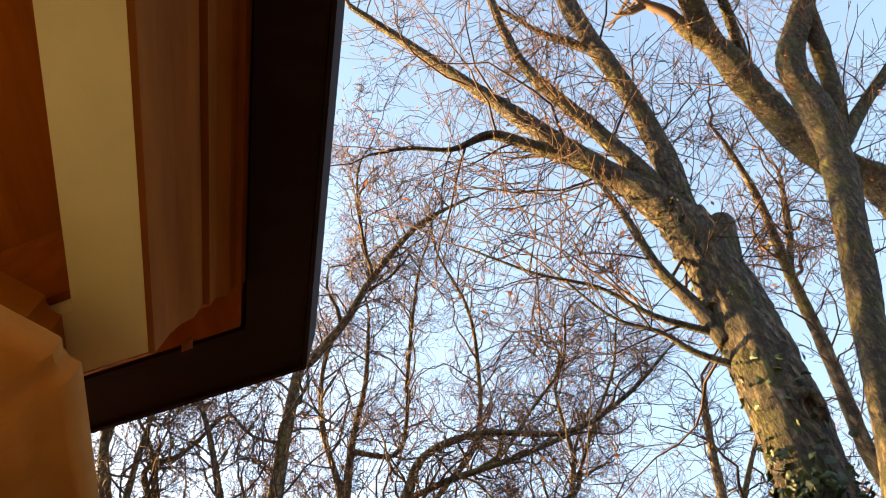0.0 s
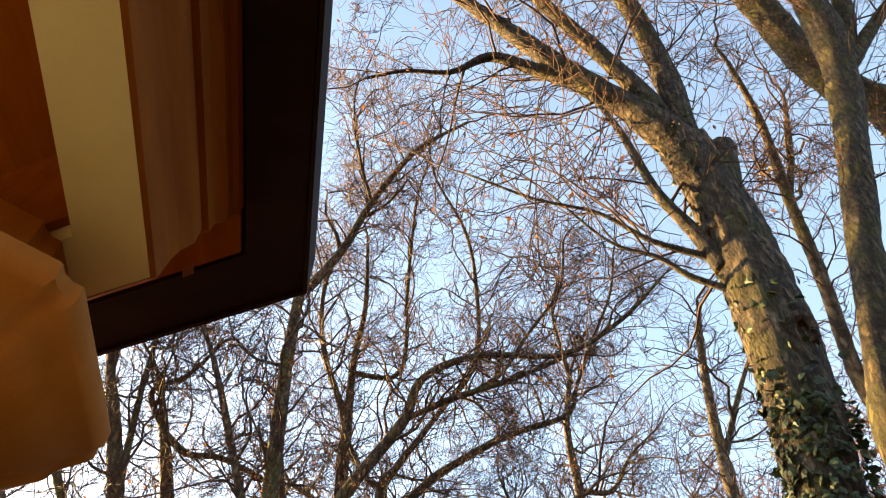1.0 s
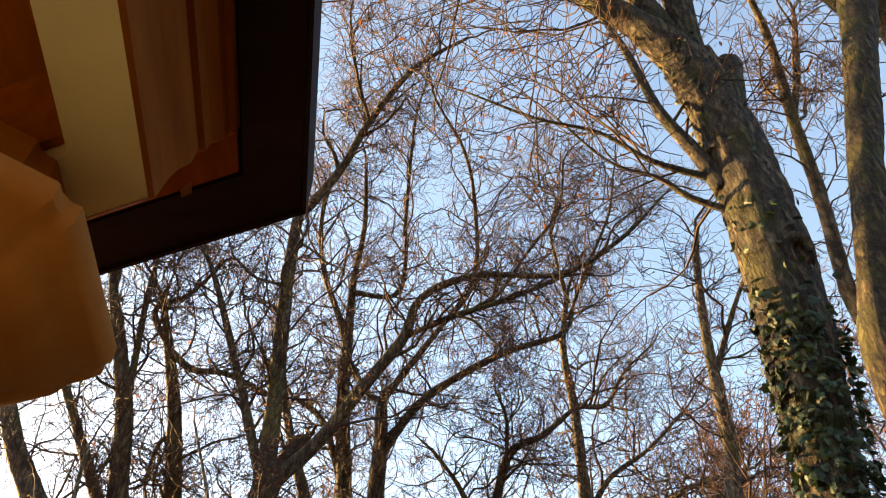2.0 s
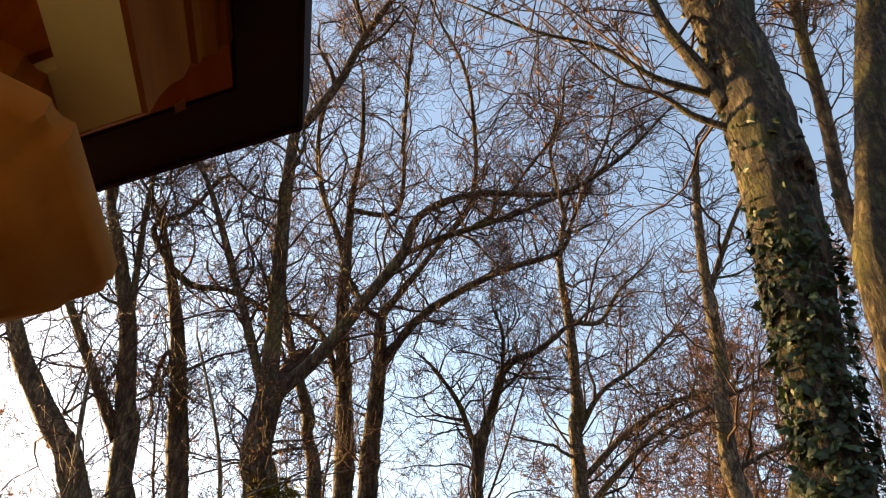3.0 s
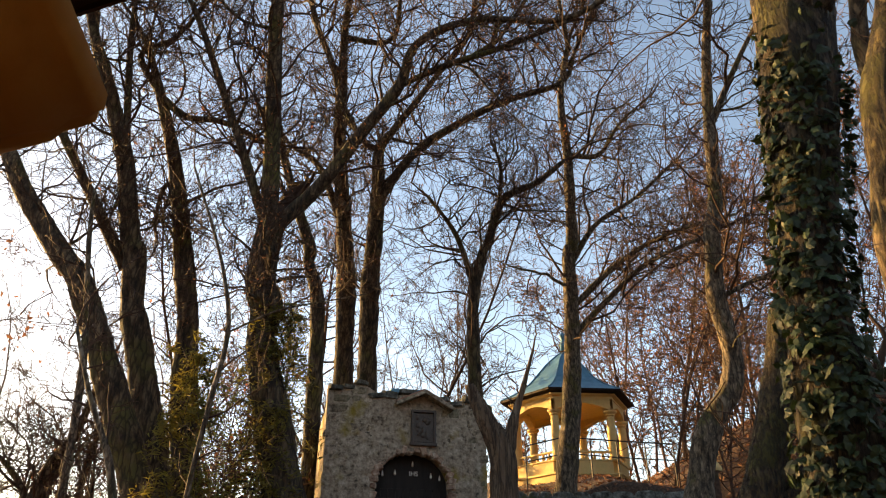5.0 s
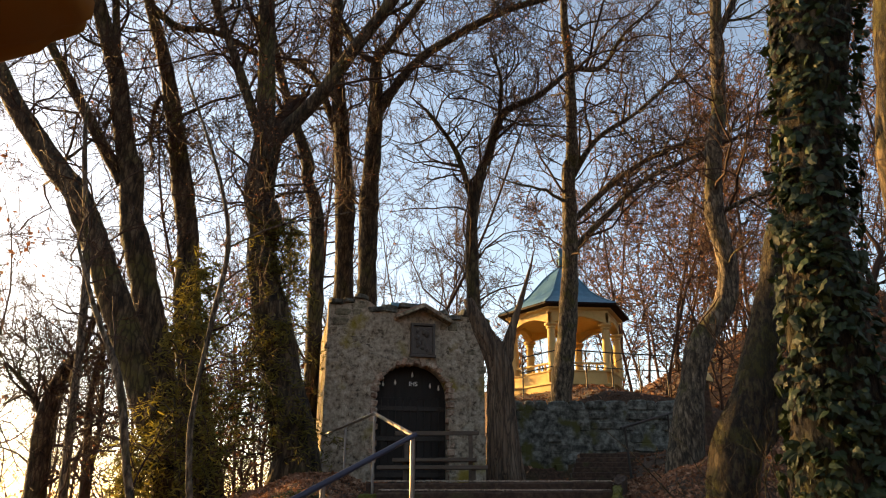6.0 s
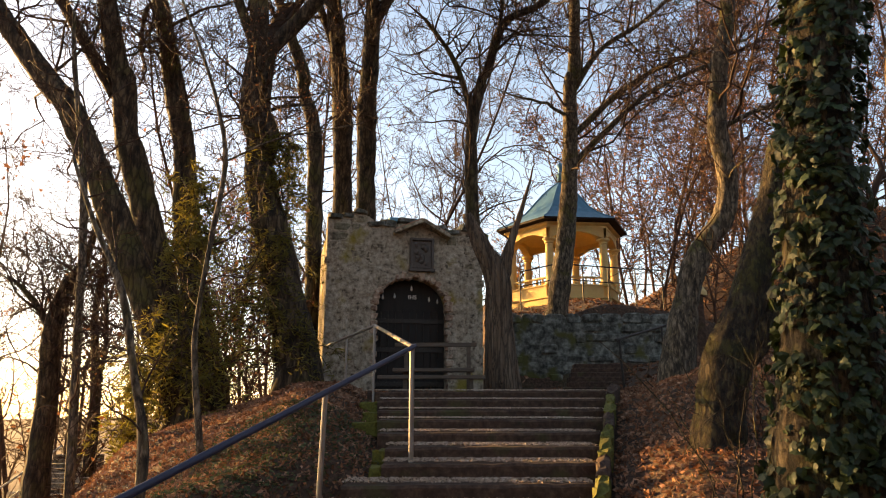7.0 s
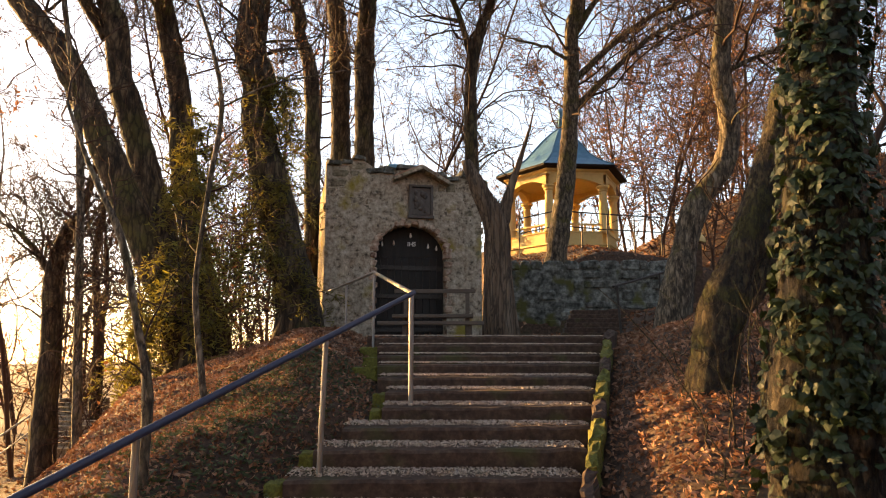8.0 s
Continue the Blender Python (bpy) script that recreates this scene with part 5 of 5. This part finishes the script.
trunk_ivy(near, LIMBS_A, 280, 0.4, 1.5, 43, 0.036, 218, 0.04)
trunk_ivy(near, LIMBS_A, 1500, 1.3, 4.0, 41, 0.038, 256, 0.018)
trunk_ivy(near, LIMBS_A, 420, 1.15, 4.2, 44, 0.052, 205, 0.022)
trunk_ivy(near, LIMBS_A, 170, 0.5, 1.5, 45, 0.050, 200, 0.03)
trunk_ivy(near, LIMBS_A, 190, 3.6, 7.0, 42, 0.040, 190, 0.015)


def knot_hole(tree_base, at, out):
    """A swollen ring of bark round a dark hollow where a branch was lost."""
    bm = lathe([(0.100, -0.05), (0.092, 0.005), (0.074, 0.030), (0.052, 0.034), (0.036, 0.020), (0.026, -0.015), (0.02, -0.04)], 20, squash=1.25)
    for v in bm.verts:
        v.co *= 1 + 0.18 * noise.noise(v.co * 18)
    turn = Vector(out).to_track_quat("Z", "Y").to_matrix().to_4x4()
    bmesh.ops.transform(bm, matrix=Matrix.Translation(Vector(at) - tree_base.matrix_world.translation) @ turn, verts=bm.verts)
    part("knot", bm, BARK_GREY, tree_base, "swollen knot with a dark hollow", True)


knot_hole(near, (1.945, 2.69, 4.41), (-0.2, -0.88, -0.40))


def scatter(name, label, count, area, mat, size, seed, keep=None, lift=0.012, spread=0.35):
    rng = np.random.default_rng(seed)
    x = rng.uniform(area[0], area[1], count)
    y = area[2] + (area[3] - area[2]) * rng.random(count) ** 1.2
    if keep is not None:
        k = keep(x, y, rng)
        x, y = x[k], y[k]
    z = height(x, y) + lift + rng.random(len(x)) * 0.025
    v, f = leaf_cloud(np.stack([x, y, z], 1), size, rng, flat=True, spread=spread)
    tagged(mesh_part(name, v, f, mat, None, smooth=False), label, "leaves", kind="stuff")


def off_steps(x, y, rng):
    left, right = np.interp(y, STAIR_Y, STAIR_L), np.interp(y, STAIR_Y, STAIR_R)
    return (x < left - 0.02) | (x > right + 0.16) | (y > 10.9)


scatter("leaf_litter", "thick brown fallen leaves covering the banks", 120000, (-7.5, 6.5, 0.5, 12.5), LITTER, 0.028, 51, lambda x, y, rng: off_steps(x, y, rng) & (rng.random(len(x)) < ease(y, 0.5, 4.2) + 0.02), spread=0.75)
scatter("far_leaf_litter", "brown fallen leaves under the far trees", 18000, (-20, 11, 10.5, 26), LITTER, 0.06, 52)
scatter("hill_leaf_litter", "brown fallen leaves on the hillside", 12000, (5, 26, 23, 44), LITTER, 0.10, 55)
scatter("ground_ivy", "dull green ground ivy between the fallen leaves", 22000, (-3.4, -0.6, 3.4, 9.0), GROUND_IVY, 0.024, 53, lambda x, y, rng: off_steps(x, y, rng) & (rng.random(len(x)) < np.clip(0.75 - 0.6 * np.abs(x + 1.7), 0.05, 1)), lift=0.03)


def step_litter():
    rng = np.random.default_rng(54)
    pts = []
    for i, (xl, xr, y, z) in enumerate(STEPS):
        depth = (STEPS[i - 1][2] - y) if i else 0.6
        n = 2400
        yy = y + 0.03 + depth * rng.random(n) ** 0.7 * 0.95
        pts.append(np.stack([rng.uniform(xl, xr, n), yy, np.full(n, z + 0.016) + rng.random(n) * 0.012], 1))
    v, f = leaf_cloud(np.concatenate(pts), 0.0125, rng, flat=True, spread=0.3)
    tagged(mesh_part("step_litter", v, f, PALE_LITTER, None, smooth=False), "pale dry leaf crumbs lying on the treads", "leaves", kind="stuff")


step_litter()


def brambles():
    rng = np.random.default_rng(61)
    for k in range(9):
        x, y = rng.uniform(1.9, 2.9), rng.uniform(4.2, 6.0)
        z = float(height(x, y)) - 0.03
        b = thing("bramble_stem", "thin bare arching bramble stem", "plant", (x, y, z), group="bramble stems")
        t = Tubes()
        hgt, lean = rng.uniform(0.7, 1.4), rng.normal(-0.25, 0.25, 2)
        s = np.linspace(0, 1, 9)[:, None]
        line = np.concatenate([lean[0] * s ** 1.6, lean[1] * s ** 1.6, hgt * s], 1) + rng.normal(0, 0.015, (9, 3))
        t.add(line, np.linspace(0.007, 0.003, 9), 5)
        for j in (4, 6):
            side = line[j] + np.array([rng.normal(0, 0.2), rng.normal(0, 0.2), 0.2])
            t.add(np.linspace(line[j], side, 4) + rng.normal(0, 0.01, (4, 3)), [0.004, 0.003, 0.003, 0.002], 4)
        t.finish("stem", BARK_GREY, b)


brambles()


# ---- far woods ----
def far_wood(name, label, count, xs, ys, tall, seed, twig, lean=0.05, skip=None, levels=3, leaf=0.0, first=0.25, dens=1.0, least=0.0085):
    rng = np.random.default_rng(seed)
    g = Grower(seed + 1, 1.0, dens, levels, 0.0, leaf, 0.013, least)
    g.coarse = True
    for _ in range(count):
        x, y = rng.uniform(*xs), rng.uniform(*ys)
        if skip and skip(x, y):
            continue
        z, hgt = float(height(x, y)) - 0.2, rng.uniform(*tall)
        n = 12
        s = np.linspace(0, 1, n)
        wob = np.cumsum(np.cumsum(rng.normal(0, 0.017 * hgt, (n, 2)), axis=0), axis=0) * 0.5
        path = np.stack([x + rng.normal(0, lean) * hgt * s + wob[:, 0], y + wob[:, 1], z + hgt * s, 0.0047 * hgt * (1 - 0.88 * s) + 0.008], 1)
        g.tubes.add(path[:, :3], path[:, 3], 6, cap=False)
        g.clothe(path, first, hgt * 0.045, hgt * 0.34)
        for i in rng.integers(int(3 + first * 4), 11, 4 if hgt > 6 else 0):
            a = rng.uniform(0, 2 * math.pi)
            limb = bough(rng, path[i, :3], np.array([math.cos(a), math.sin(a), rng.uniform(0.2, 0.9)]), hgt * rng.uniform(0.18, 0.34), path[i, 3] * 0.6)
            g.tubes.add(limb[:, :3], limb[:, 3], 5, cap=False)
            g.clothe(limb, 0.2, hgt * 0.05, hgt * 0.16)
    tagged(g.tubes.finish(name, twig), label, "woods", kind="stuff")
    if g.tips:
        v, f = leaf_cloud(g.tips, 0.08, rng)
        tagged(mesh_part(name + "_leaves", v, f, DRY_LEAF, None, smooth=False), "withered copper leaves still on the beeches", "leaves", kind="stuff")


def by_pavilion(x, y):
    return 0.145 < x / y < 0.195


def in_view(x, y):
    return x > -0.68 * y - 2.0


def out_of_wood(x, y):
    return by_pavilion(x, y) or x < -0.64 * y


far_wood("woods", "bare grey-brown woodland behind the chapel", 30, (-22, 8), (23, 44), (11, 18), 71, TWIG, 0.03, dens=0.85, skip=out_of_wood)
far_wood("beech_woods", "reddish-brown bare beech woods on the hillside", 40, (6, 27), (29, 46), (12, 19), 72, TWIG_RED, 0.03, dens=0.85, least=0.014, leaf=0.36, skip=by_pavilion)
far_wood("thicket", "thin tangled undergrowth on the slope", 24, (-17, -5), (16, 30), (3, 7), 73, TWIG_RED, 0.03, first=0.1, levels=2, dens=1.0, skip=out_of_wood, leaf=0.05)
far_wood("hill_thicket", "brown thicket on the bank behind the steps", 28, (6.5, 20), (20, 36), (5, 10), 74, TWIG_RED, 0.10, first=0.15, levels=2, dens=0.9, least=0.011, leaf=0.12)
far_wood("hazel_thicket", "brown hazel thicket round the pavilion", 30, (1.5, 9), (30, 38), (2.5, 5.0), 75, TWIG_RED, first=0.05, leaf=0.1, levels=2, skip=by_pavilion)
# beeches added out of view on the sunward side, to dapple the low sun
far_wood("west_woods", "unseen leaf-holding beeches added to break the low sun", 14, (-24, -9.5), (8, 22), (8, 12), 76, TWIG, 0.03, skip=in_view, leaf=0.45, levels=2)


far_wood("slope_woods", "slender brown trees crowding the slope", 13, (-18, -3.5), (18, 28), (10, 16), 78, TWIG_RED, 0.04, first=0.15, skip=out_of_wood, leaf=0.06)
far_wood("brushwood", "thin brown brushwood between the trunks", 20, (-8.5, -2.7), (14.5, 21), (2.5, 5.5), 77, TWIG_RED, 0.05, first=0.05, levels=2, leaf=0.06)


# ---- strands of the old climber ----
def strands():
    path = smooth_path(LIMBS_V[0], 9)
    foot = path[0]
    climber = thing("climber", "twisted grey-brown climber stems on the gnarled trunk", "climber", (foot[0], foot[1], foot[2] - 0.2))
    shift = np.array([foot[0], foot[1], foot[2] - 0.2])
    for k in range(9):
        a = 2 * math.pi * k / 9 + np.linspace(0, 1.3, len(path)) + 0.25 * np.sin(np.linspace(0, 7, len(path)) + k)
        line = path[:, :3] + np.stack([np.cos(a), np.sin(a), 0 * a], 1) * (path[:, 3] * 0.88)[:, None] - shift
        t = Tubes()
        t.add(line, path[:, 3] * (0.26 + 0.05 * math.sin(3 * k)), 8, 0.08)
        t.finish("strand", BARK_RED, climber)


strands()
